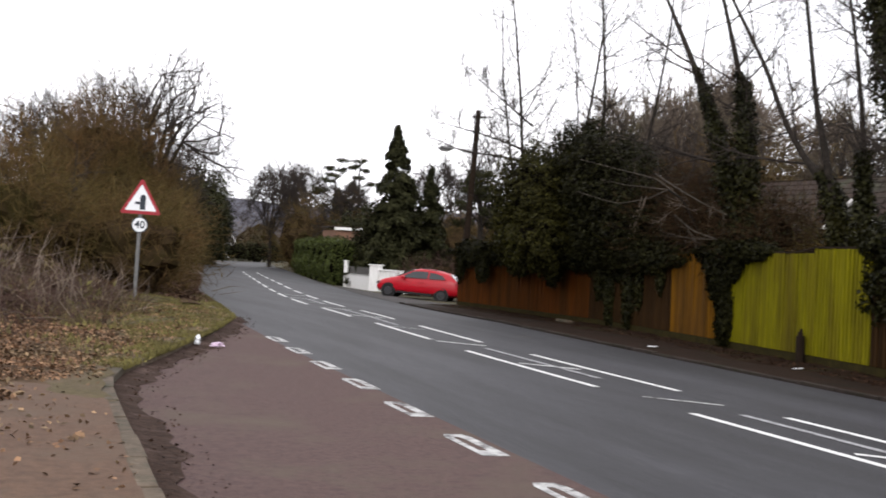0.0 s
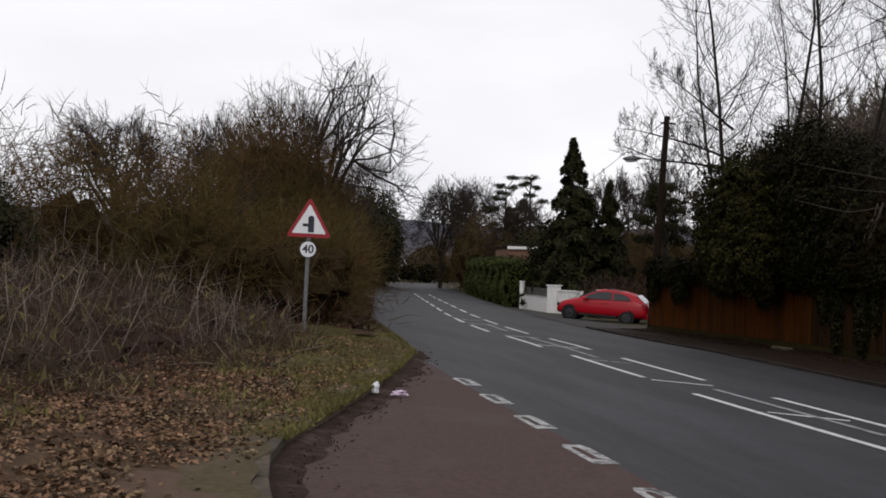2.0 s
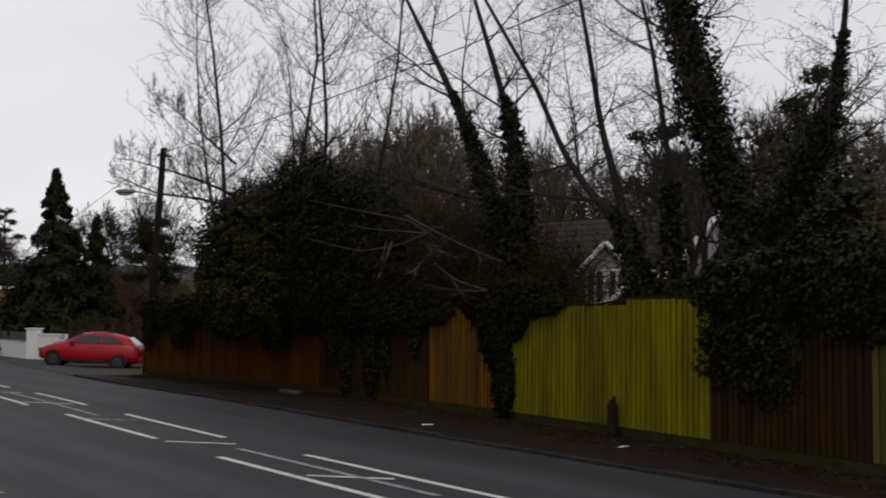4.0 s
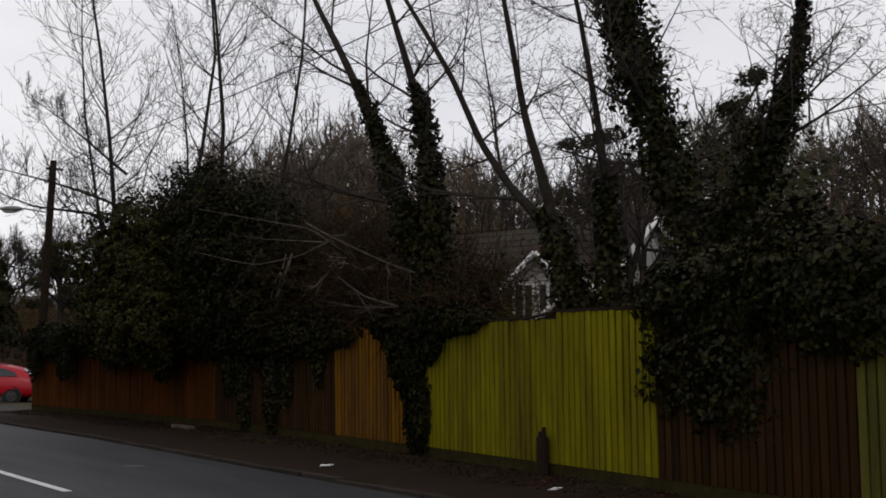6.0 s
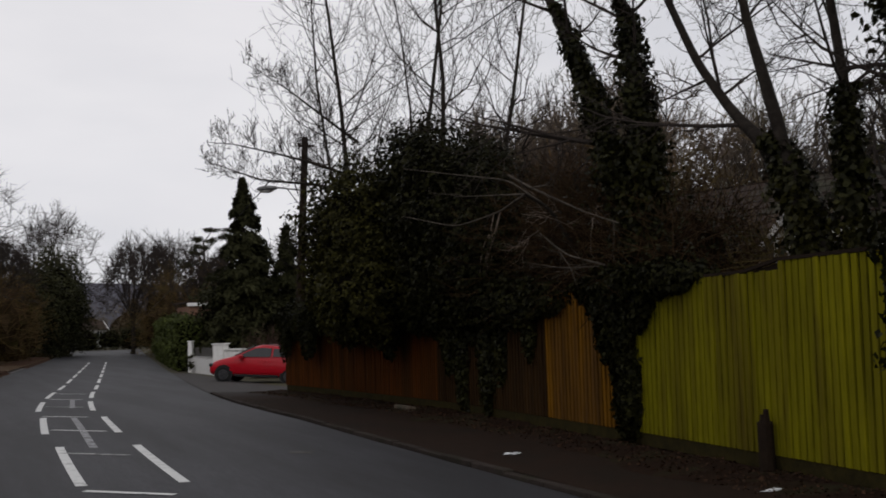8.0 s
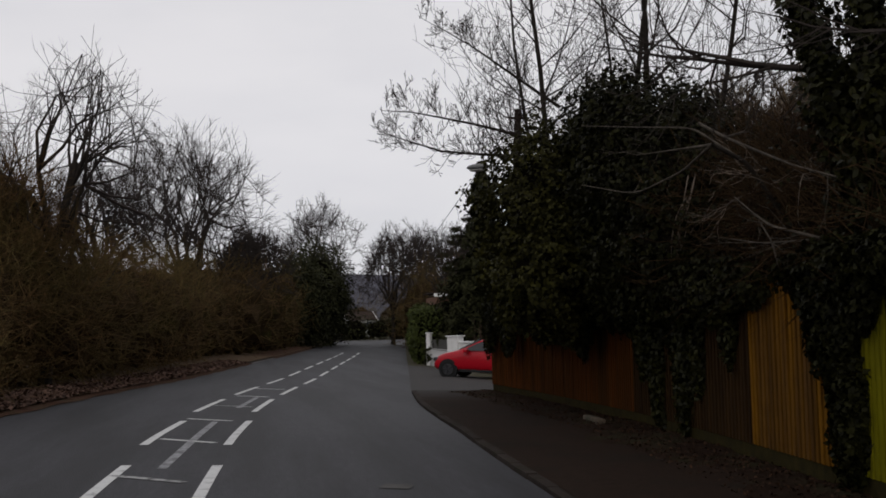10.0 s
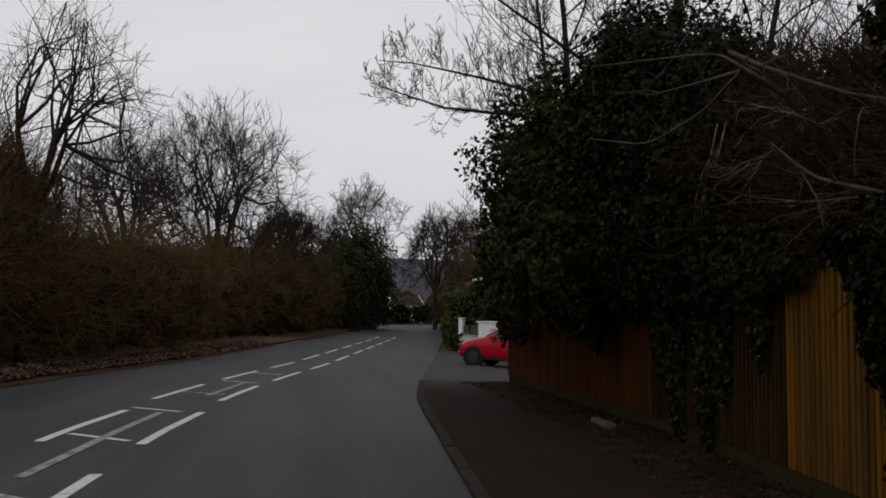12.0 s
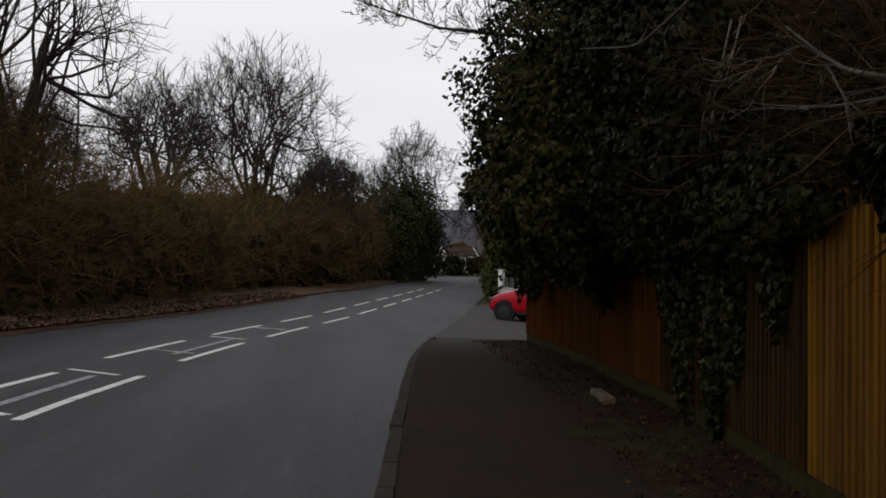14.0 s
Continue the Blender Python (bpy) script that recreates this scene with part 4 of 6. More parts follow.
# ---- pole with street lamp, cables ----
def pole():
    p = empty("telegraph_pole", Matrix.Translation((15.3, 41.9, gz(15, 42))))
    tagged(p, "dark tarred wooden pole leaning slightly", "pole")
    h = 7.28 - gz(15, 42)
    bm = bmesh.new()
    rod(bm, (0, 0, -0.5), (0.43, 0, h), 0.15, 0.1, 14)
    part("shaft", bm, M_POST, p)
    bm = bmesh.new()
    box(bm, 0.15, 0.7, -0.13, -0.09, h - 0.3, h - 0.23, 0.01)
    part("crossarm", bm, M_POST, p)
    lamp = empty("street_lamp", Matrix.Translation((15.6, 41.85, 5.7)))
    tagged(lamp, "grey street lamp on a thin bracket fixed to the pole", "street lamp")
    bm = bmesh.new()
    rod(bm, (-0.04, 0, -0.05), (-0.62, 0.5, 0.08), 0.025, sides=8)
    rod(bm, (-0.02, 0, -0.6), (-0.4, 0.3, 0.03), 0.015, sides=6)
    part("bracket", bm, M_STEEL, lamp)
    bm = bmesh.new()
    bmesh.ops.create_icosphere(bm, subdivisions=3, radius=1.0, matrix=Matrix.Translation((-0.9, 0.75, 0.08)) @ pose(0, 0, 0, 0, 0, -40) @ Matrix.Diagonal((0.36, 0.15, 0.09, 1)))
    part("head", bm, M_STEEL, lamp, "pale grey lamp head")
    bm = bmesh.new()
    bmesh.ops.create_icosphere(bm, subdivisions=2, radius=1.0, matrix=Matrix.Translation((-0.92, 0.77, 0.0)) @ pose(0, 0, 0, 0, 0, -40) @ Matrix.Diagonal((0.25, 0.11, 0.06, 1)))
    part("lens", bm, M_PALE_WALL, lamp)

    def cable(a, b, sag, rad=0.012):
        a, b = Vector(a), Vector(b)
        pts = [a.lerp(b, k / 24) - Vector((0, 0, sag * 4 * (k / 24) * (1 - k / 24))) for k in range(25)]
        cu = bpy.data.curves.new("overhead_cable", "CURVE")
        cu.dimensions, cu.bevel_depth, cu.bevel_resolution = "3D", rad, 1
        sp = cu.splines.new("POLY")
        sp.points.add(24)
        for k, q in enumerate(pts):
            sp.points[k].co = (q.x, q.y, q.z, 1.0)
        cu.materials.append(M_CABLE)
        ob = new("overhead_cable", cu)
        tagged(ob, "thin black overhead cable slung from the pole", "cable", "overhead cables")
    top = (15.7, 41.9, 7.15)
    cable(top, (14.6, 8.0, 8.6), 0.5)
    cable(top, (14.2, 66.0, 1.9), 0.15, 0.01)
    cable(top, (24.0, 52.0, 5.2), 0.3, 0.01)


pole()


# ---- white wall by the driveway ----
def white_wall():
    w = empty("garden_wall", Matrix.Translation((16.6, 65, gz(16, 65))))
    tagged(w, "white painted garden wall with pillars and a grey-filled gap", "wall")
    o = Vector((16.6, 65, 0))
    g = gz(16, 65) - 0.4

    def block(nm, a, b, z0, z1, th, m, bev=0.015):
        a, b = Vector((*a, 0)), Vector((*b, 0))
        d = b - a
        bm = bmesh.new()
        box(bm, 0, d.length, -th / 2, th / 2, z0, z1, bev)
        ob = part(nm, bm, m, w)
        ob.matrix_basis = Matrix.Translation(a - o - Vector((0, 0, gz(16, 65)))) @ pose(0, 0, 0, 0, 0, math.degrees(math.atan2(d.y, d.x)))
    block("pillar", (16.72, 65.75), (16.88, 65.6), g, 0.97, 0.2, M_WHITE)
    block("pillar_cap", (16.70, 65.77), (16.90, 65.58), 0.974, 1.02, 0.26, M_WHITE)
    block("low_wall", (16.88, 65.6), (16.98, 60.5), g, 0.22, 0.22, M_WHITE)
    block("coping", (16.90, 65.55), (16.98, 60.52), 0.224, 0.27, 0.28, M_PALE_WALL)
    # Added grey fill: stands in for the open gap above the low wall.
    block("gap_fill", (16.96, 65.5), (17.06, 60.55), 0.274, 0.69, 0.06, M_DULL_GREY)
    block("pillar", (16.93, 60.62), (17.32, 60.2), g, 0.85, 0.45, M_WHITE)
    block("pillar_cap", (16.89, 60.66), (17.36, 60.16), 0.854, 0.905, 0.54, M_WHITE)
    block("wall_panel", (17.32, 60.2), (18.05, 58.6), g, 0.58, 0.2, M_WHITE)
    block("coping", (17.32, 60.2), (18.05, 58.6), 0.584, 0.65, 0.3, M_WHITE)
    block("end_wall", (18.05, 58.6), (18.75, 57.6), g, 0.36, 0.2, M_WHITE)
    block("coping", (18.05, 58.6), (18.75, 57.6), 0.364, 0.43, 0.28, M_WHITE)


white_wall()


# ---- far pavement side: trees and ivy behind the fence ----
def ivy_on(tree, lims, n, size, seed, fat=0.28, name="ivy"):
    """Ivy leaves round limbs given as (points, radii of the ivy)."""
    r = np.random.default_rng(seed)
    P, D = [], []
    tot = sum(np.linalg.norm(np.diff(np.array(p), axis=0), axis=1).sum() * np.mean(w) for p, w in lims)
    for pts, w in lims:
        a, b, ra, rb = limb(pts, w, 10)
        ln = np.linalg.norm(b - a, axis=1)
        k = int(n * ln.dot(ra) / tot)
        i = r.choice(len(a), k, p=ln * ra / (ln * ra).sum())
        u = r.random(k)[:, None]
        d = r.normal(size=(k, 3))
        d[:, 2] *= 0.5
        d /= np.linalg.norm(d, axis=1, keepdims=True)
        lump = 1 + 0.35 * np.sin(i * 0.9 + 3 * d[:, 0]) + 0.25 * np.sin(i * 2.3 + 5 * d[:, 1])
        P.append(a[i] + (b[i] - a[i]) * u + d * (ra[i] * (0.45 + 0.6 * r.random(k)) * lump)[:, None])
        D.append(d)
    return link(name, leaf_mesh(name, np.concatenate(P), np.concatenate(D), size, r, 0.7), M_IVY, tree, "dark green ivy leaves")


def limbed_tree(name, label, limbs, seed, base, sprout=10, slen=1.6, levels=4, ivy=None, ivy_n=6000, ivy_size=0.085, kids=(7, 5, 4), up=(0.25, 0.2, 0.1, 0.05)):
    """A tree whose main limbs follow given lines; branches sprout from their upper parts."""
    r = np.random.default_rng(seed)
    o = np.array(base, float)
    tree = empty(name, Matrix.Translation(base))
    tagged(tree, label, "tree")
    segs = [limb([tuple(np.array(p) - o) for p in pts], [w * 0.65 for w in rad], 6) for pts, rad in limbs]
    link("trunk", tubes("trunk", *join(segs), sides=8), M_BARK, tree)
    starts = []
    for a, b, ra, rb in segs:
        lo = int(len(a) * 0.35)
        for i in r.integers(lo, len(a), sprout):
            way = b[i] - a[i]
            way /= np.linalg.norm(way)
            side = r.normal(size=3)
            side -= way * side.dot(way)
            side /= np.linalg.norm(side)
            starts.append((b[i], way * 0.55 + side * 0.75, slen * (0.6 + 0.8 * r.random()), max(ra[i] * 0.4, 0.012)))
        way = b[-1] - a[-1]
        starts.append((b[-1], way / np.linalg.norm(way), slen * 1.3, rb[-1]))
    br = bough(starts, r, levels, kids, (0.55, 0.55, 0.5), up, (0.55, 0.6, 0.6), 0.22)
    ta, tb, tr, _ = br[-1]
    link("crown", tubes("crown", *join(br[:-1]), sides=3, tips=(ta, tb, np.maximum(tr, 0.0045))), M_TWIG, tree, "bare spreading branches and twigs")
    if ivy:
        ivy_on(tree, [([tuple(np.array(p) - o) for p in pts], w) for pts, w in ivy], ivy_n, ivy_size, seed + 50)
    return tree


limbed_tree("ivy_tree", "leafless tree with a leaning trunk wrapped in dark ivy", [
    ([(14.6, 21.0, -0.3), (14.3, 21.4, 2.2), (14.0, 21.7, 3.6), (13.9, 22.3, 5.0), (13.8, 23.1, 6.4), (13.6, 24.2, 8.2)], [0.2, 0.18, 0.16, 0.13, 0.1, 0.05]),
    ([(14.3, 21.4, 2.0), (14.2, 21.2, 3.8), (14.3, 21.6, 5.2), (14.4, 22.2, 6.4), (14.5, 23.2, 8.4)], [0.15, 0.14, 0.12, 0.09, 0.05])], 11, (14.6, 21.0, -0.25), 9, 2.0,
    ivy=[([(14.6, 21.0, 0.8), (14.3, 21.4, 2.2), (14.0, 21.7, 3.6), (13.9, 22.3, 5.0), (13.85, 22.9, 6.1)], [0.33, 0.34, 0.25, 0.17, 0.08]), ([(14.3, 21.4, 2.0), (14.2, 21.2, 3.4), (14.25, 21.4, 4.4), (14.3, 21.6, 5.2), (14.35, 21.9, 5.9)], [0.36, 0.28, 0.23, 0.2, 0.1])], ivy_n=15000)
limbed_tree("leaning_tree", "leafless grey-brown tree leaning over the fence", [
    ([(14.7, 17.9, -0.3), (14.6, 18.4, 2.1), (14.5, 19.1, 3.4), (14.5, 19.7, 3.9), (14.5, 20.4, 4.7), (14.4, 21.0, 5.9), (14.3, 22.0, 7.3), (14.2, 23.2, 9.0)], [0.2, 0.18, 0.15, 0.1, 0.085, 0.07, 0.055, 0.03]),
    ([(14.5, 18.6, 2.6), (14.5, 19.0, 3.9), (14.6, 19.5, 5.0), (14.7, 20.0, 6.8), (14.8, 20.6, 8.8)], [0.14, 0.12, 0.085, 0.06, 0.03])], 12, (14.7, 17.9, -0.25), 11, 2.2,
    ivy=[([(14.6, 18.4, 1.6), (14.55, 18.7, 2.8), (14.5, 19.0, 3.5)], [0.24, 0.26, 0.12])], ivy_n=3500)
limbed_tree("ivy_tree", "slim leafless tree with ivy on its trunk", [
    ([(14.4, 17.55, -0.3), (14.3, 17.55, 2.1), (14.3, 17.6, 3.8), (14.3, 17.75, 4.8), (14.3, 18.05, 6.3), (14.2, 18.6, 8.5)], [0.12, 0.11, 0.09, 0.07, 0.05, 0.025])], 13, (14.4, 17.55, -0.25), 14, 1.8,
    ivy=[([(14.4, 17.5, 1.2), (14.3, 17.55, 2.1), (14.3, 17.6, 3.8)], [0.25, 0.22, 0.14])], ivy_n=3500)
limbed_tree("forked_ivy_tree", "forked tree smothered in thick dark ivy", [
    ([(14.7, 16.3, -0.3), (14.6, 16.3, 2.1), (14.6, 16.3, 3.0), (14.6, 16.8, 4.0), (14.6, 17.25, 5.3), (14.6, 17.7, 6.7), (14.5, 18.2, 8.6)], [0.24, 0.22, 0.2, 0.16, 0.13, 0.1, 0.05]),
    ([(14.6, 16.3, 2.6), (14.6, 15.8, 3.2), (14.6, 15.25, 3.9), (14.6, 14.9, 4.6), (14.6, 14.6, 5.8), (14.5, 14.4, 7.6)], [0.16, 0.14, 0.11, 0.09, 0.07, 0.03])], 14, (14.7, 16.3, -0.25), 12, 2.0,
    ivy=[([(14.7, 16.3, 0.6), (14.6, 16.3, 2.1), (14.6, 16.4, 3.0), (14.6, 16.8, 4.0), (14.6, 17.25, 5.3), (14.6, 17.7, 6.7), (14.55, 18.0, 7.6)], [0.3, 0.3, 0.33, 0.36, 0.38, 0.33, 0.2]), ([(14.6, 15.9, 2.9), (14.6, 15.25, 3.9), (14.6, 14.9, 4.5), (14.6, 14.7, 5.2), (14.6, 14.6, 5.8)], [0.28, 0.3, 0.2, 0.11, 0.07])], ivy_n=16000)

bush("ivy_bush", [(13.5, 30.9, 3.3, 1.15, 1.7, 1.55), (13.4, 30.3, 2.2, 1.0, 1.6, 1.1), (13.9, 32.6, 2.4, 0.8, 1.6, 1.2)], "rounded olive-green ivy bush bulging over the fence", 21, leaves=30000, size=0.085, leaf_mat=M_IVY_OLIVE)
bush("ivy_bush", [(14.4, 27.2, 3.1, 1.2, 1.9, 1.6), (14.3, 26.4, 2.3, 1.0, 1.8, 1.1), (14.5, 28.6, 2.4, 0.9, 1.3, 1.3), (14.0, 28.2, 4.0, 0.8, 1.3, 1.2), (14.8, 27.5, 4.0, 0.7, 0.9, 0.9), (14.5, 29.9, 4.3, 0.9, 1.2, 1.3)], "tall dark ivy-clad thicket above the fence", 22, leaves=42000, size=0.08, leaf_mat=M_IVY_SHADE)
bush("thicket", [(14.8, 25.2, 2.5, 1.0, 1.3, 1.2), (14.9, 23.6, 2.45, 0.95, 1.3, 1.0), (15.3, 24.4, 3.0, 0.9, 1.5, 0.95), (15.5, 22.3, 2.3, 1.1, 1.5, 1.1), (15.6, 26.3, 2.9, 1.1, 1.3, 1.15), (15.2, 27.6, 3.2, 0.8, 0.9, 1.1), (14.2, 22.7, 2.4, 0.4, 1.1, 0.85), (14.15, 21.2, 2.2, 0.35, 0.9, 0.55)], "tangled brown leafless thicket behind the fence", 23, leaves=9000, size=0.06, twigs=9500, tlen=0.8, thick=0.0065, inside=0.5, core_mat=M_CORE_SHADE, twig_mat=M_TWIG_SHADE, up=0.25, wild=1.0)
bush("ivy_drape", [(13.78, 25.2, 1.75, 0.2, 2.4, 0.4), (13.95, 29.5, 1.75, 0.3, 2.5, 0.45), (14.05, 34.0, 1.75, 0.35, 3.0, 0.45), (14.2, 37.8, 1.7, 0.35, 1.7, 0.45), (13.88, 30.2, 1.35, 0.13, 0.5, 0.55), (13.93, 33.0, 1.4, 0.13, 0.7, 0.45), (13.96, 36.2, 1.3, 0.13, 0.6, 0.6), (14.05, 38.6, 1.25, 0.13, 0.4, 0.6)], "ivy hanging over the top of the fence", 24, leaves=30000, size=0.07, leaf_mat=M_IVY_SHADE, inside=0.5, category="ivy", droop=1.0)
bush("ivy_drape", [(13.62, 21.2, 1.4, 0.16, 0.45, 0.65), (13.64, 21.15, 1.85, 0.22, 1.0, 0.26), (13.6, 20.95, 0.55, 0.13, 0.3, 0.65), (13.55, 20.0, 1.9, 0.2, 0.9, 0.2), (13.55, 20.6, 1.65, 0.14, 0.35, 0.35), (13.62, 21.55, 1.68, 0.15, 0.3, 0.3)], "ivy column hanging over the fence boards", 25, leaves=15000, size=0.07, leaf_mat=M_IVY_SHADE, inside=0.5, category="ivy", droop=1.0)
bush("ivy_drape", [(13.0, 14.6, 1.35, 0.25, 1.25, 0.8), (13.2, 15.0, 2.1, 0.45, 1.1, 0.5), (12.7, 12.4, 1.9, 0.35, 1.6, 0.5), (12.9, 13.4, 2.2, 0.5, 1.4, 0.6), (13.05, 14.2, 0.8, 0.15, 0.8, 0.5)], "dense dark ivy smothering the fence", 26, leaves=24000, size=0.075, inside=0.55, category="ivy", droop=1.0)
bush("ivy_drape", [(fence_x(y) - 0.05, y, z, 0.13, w, h) for y, z, w, h in ((24.15, 1.45, 0.22, 0.6), (24.7, 1.65, 0.3, 0.35), (25.35, 1.2, 0.22, 0.75), (25.95, 0.85, 0.3, 1.0), (26.6, 1.5, 0.25, 0.45), (27.1, 0.8, 0.24, 0.95), (27.75, 1.25, 0.3, 0.7), (28.4, 1.6, 0.25, 0.4), (31.2, 1.25, 0.25, 0.55))], "strands of ivy trailing down the fence", 27, leaves=12000, size=0.07, inside=0.4, category="ivy", droop=1.0)

for b, stems, seed in (((14.8, 34.4, -0.3), [(0.04, -0.02, 1, 14.5, 0.09), (0.0, 0.06, 1, 12.0, 0.07), (-1, -0.4, 0.08, 4.3, 0.05, (0, 0, 4.9)), (-1, -0.15, 0.25, 4.0, 0.045, (0, 0, 5.3)), (-1, -0.55, 0.45, 3.6, 0.04, (0, 0, 6.2))], 31), ((14.9, 32.3, -0.3), [(0.0, -0.04, 1, 14.0, 0.085), (0.06, -0.1, 1, 10.0, 0.06)], 32),
                       ((15.1, 30.4, -0.3), [(-0.02, 0.02, 1, 14.0, 0.08)], 33), ((15.5, 29.7, -0.3), [(0.1, -0.08, 1, 13.0, 0.07)], 34)):
    bare_tree("tall_tree", b, stems, "tall slim leafless tree with upswept branches", seed, kids=(26, 7, 3, 1), ratio=(0.235, 0.5, 0.5, 0.5), up=(0.1, 1.25, 0.8, 0.5, 0.3), wander=(0.72, 0.5, 0.5, 0.5), levels=5, gnarl=0.19, thin=0.42, twig=0.006)

# ---- far along the road, fence side ----
def clipped_hedge(name, y0, y1, off, wide, top, label, seed, n, leaf):
    """A boxy hedge that follows the kerb."""
    r = np.random.default_rng(seed)
    c = empty(name, Matrix.Translation((kerb_x(y0), y0, 0)))
    tagged(c, label, "hedge")
    ox, oy = kerb_x(y0), y0
    ht = top + 0.5
    bm = bmesh.new()
    rows = []
    for k in range(25):
        y = y0 + 0.25 + (y1 - y0 - 0.5) * k / 24
        x = kerb_x(y) + off
        rows.append([bm.verts.new((x - ox + a + 0.12 * noise.noise(Vector((y, a, z))), y - oy, z + 0.15 * noise.noise(Vector((y * 0.7, a, 5))))) for a, z in ((0.2, -0.6), (0.2, top - 0.2), (wide - 0.2, top - 0.2), (wide - 0.2, -0.6))])
    for a, b in zip(rows[:-1], rows[1:]):
        for i in range(3):
            bm.faces.new((a[i], a[i + 1], b[i + 1], b[i]))
    bm.faces.new(rows[0]), bm.faces.new(rows[-1][::-1])
    bmesh.ops.recalc_face_normals(bm, faces=bm.faces)
    tagged(part("filler_core", bm, M_CORE, c), kind="stuff")
    u = r.random(n)
    area = np.array([(y1 - y0) * ht, (y1 - y0) * wide, wide * ht * 1.6])
    face = r.choice(3, n, p=area / area.sum())
    y = np.where(face == 2, y0, y0 + (y1 - y0) * u)
    a = np.where(face == 0, 0.0, wide * r.random(n))
    z = np.where(face == 1, top, -0.5 + ht * r.random(n))
    nrm = np.array([(-1.0, 0, 0), (0, 0, 1.0), (0, -1.0, 0)])[face]
    x = np.array([kerb_x(v) for v in y]) + off + a
    lump = 0.16 * np.sin(y * 1.3 + z * 1.1) + 0.12 * np.sin(z * 3.1 + a * 2.0) + 0.1 * np.sin(y * 4.1 + a * 3.0) - 0.2 * r.random(n)
    p = np.stack([x - ox, y - oy, z], 1) + nrm * lump[:, None]
    link("foliage", leaf_mesh("foliage", p, nrm, leaf, r, 0.3), M_HEDGE, c)


clipped_hedge("green_hedge", 67.5, 98.0, 0.35, 1.7, 2.2, "dense clipped olive-green garden hedge", 41, 15000, 0.13)


def conifer(name, base, h, w, seed, n, label, leaf=0.3):
    """A conifer of many uneven drooping boughs."""
    r = np.random.default_rng(seed)
    t = empty(name, Matrix.Translation(base))
    tagged(t, label, "tree")
    bm = bmesh.new()
    rod(bm, (0, 0, -0.2), (0, 0, h * 0.98), 0.18, 0.015, 8)
    part("trunk", bm, M_BARK, t)
    m = max(n // 70, 40)
    u = r.random(m) ** 0.8
    a = r.random(m) * 2 * math.pi
    ln = w * np.maximum(1 - u, 0.03) ** 0.8 * (0.6 + 0.55 * r.random(m))
    i = r.integers(0, m, n)
    s = r.random(n) ** 0.6
    k = ln[i] * s
    side = r.normal(size=n) * (0.06 + 0.13 * (1 - s)) * ln[i]
    z = h * (0.04 + 0.95 * u[i]) + k * (0.25 - 0.45 * s) + r.normal(size=n) * 0.09
    p = np.stack([np.cos(a[i]) * k - np.sin(a[i]) * side, np.sin(a[i]) * k + np.cos(a[i]) * side, z], 1)
    d = np.stack([np.cos(a[i]), np.sin(a[i]), np.full(n, 0.2)], 1)
    link("crown", leaf_mesh("crown", p, d, leaf, r, 0.2, 0.9, 0.35), M_CONIFER, t, "dark green layered foliage")
    return t


conifer("conifer", (19.4, 65.0, -0.5), 9.5, 2.9, 51, 17000, "tall dark green conical conifer")
conifer("conifer", (21.6, 65.0, -0.5), 7.2, 2.1, 52, 9000, "slim dark green conifer behind the wall")
conifer("conifer", (25.5, 104.0, -0.3), 7.5, 2.2, 53, 4500, "dark conifer among far trees", 0.5)
bush("evergreen_bush", [(18.6, 67.5, 1.6, 1.2, 1.4, 2.4), (20.4, 67.0, 1.6, 1.5, 1.4, 2.8), (22.4, 67.5, 1.4, 1.2, 1.3, 2.2)], "dark evergreen shrubs under the conifer", 54, leaves=9000, size=0.16, leaf_mat=M_CONIFER)


# ---- the near side: hedgerow, brambles, verge ----
def hedgerow(name, blobs, label, seed, **k):
    return bush(name, blobs, label, seed, category="hedge", core_mat=M_BROWN_CORE, **k)


def row_blobs(ys, height, inset=1.9, wide=1.9):
    r = random.Random(9)
    out = []
    for y in ys:
        h = height(y) * r.uniform(0.92, 1.08)
        x = left_x(y) - inset + r.uniform(-0.25, 0.25)
        out.append((x, y, h * 0.42, wide, 2.2, h * 0.58))
        out.append((x - 1.8, y + 0.8, h * 0.45, wide, 2.2, h * 0.62))
    return out


hedgerow("hedgerow", row_blobs([28.5, 30.5, 32.5, 34.5], lambda y: 3.0), "brown leafless hedgerow with olive shoots", 61, twigs=9500, tlen=0.6, thick=0.007, inside=0.5, up=0.2, wild=0.9)
hedgerow("hedgerow", [(0.6, 39.0, 2.3, 2.0, 2.2, 2.7), (2.3, 39.5, 2.3, 1.7, 2.2, 2.7), (3.4, 41.8, 1.9, 1.4, 2.2, 2.2), (1.6, 42.0, 2.4, 2.4, 2.4, 2.9), (-1.2, 38.5, 1.9, 1.8, 2.0, 2.3), (1.5, 40.2, 3.7, 1.7, 1.8, 2.9), (2.6, 40.8, 3.4, 1.2, 1.6, 2.5)], "tall overgrown leafless hedgerow beside the road", 62, twigs=12500, tlen=1.1, thick=0.009, inside=0.55, up=0.35, wild=0.9)
hedgerow("hedgerow", row_blobs([44.5 + 2.6 * k for k in range(6)], lambda y: 4.1 + 0.04 * (y - 44), 2.1, 1.7), "brown leafless hedgerow with olive shoots", 63, twigs=6500, tlen=1.0, thick=0.009, inside=0.55, up=0.35, wild=0.9)
hedgerow("hedgerow", row_blobs([60 + 3.0 * k for k in range(6)], lambda y: 4.3 + 0.06 * (y - 60), 3.4, 1.9), "brown leafless hedgerow along the far bend", 64, twigs=4500, tlen=1.3, thick=0.013, inside=0.68, up=0.35, wild=0.9)
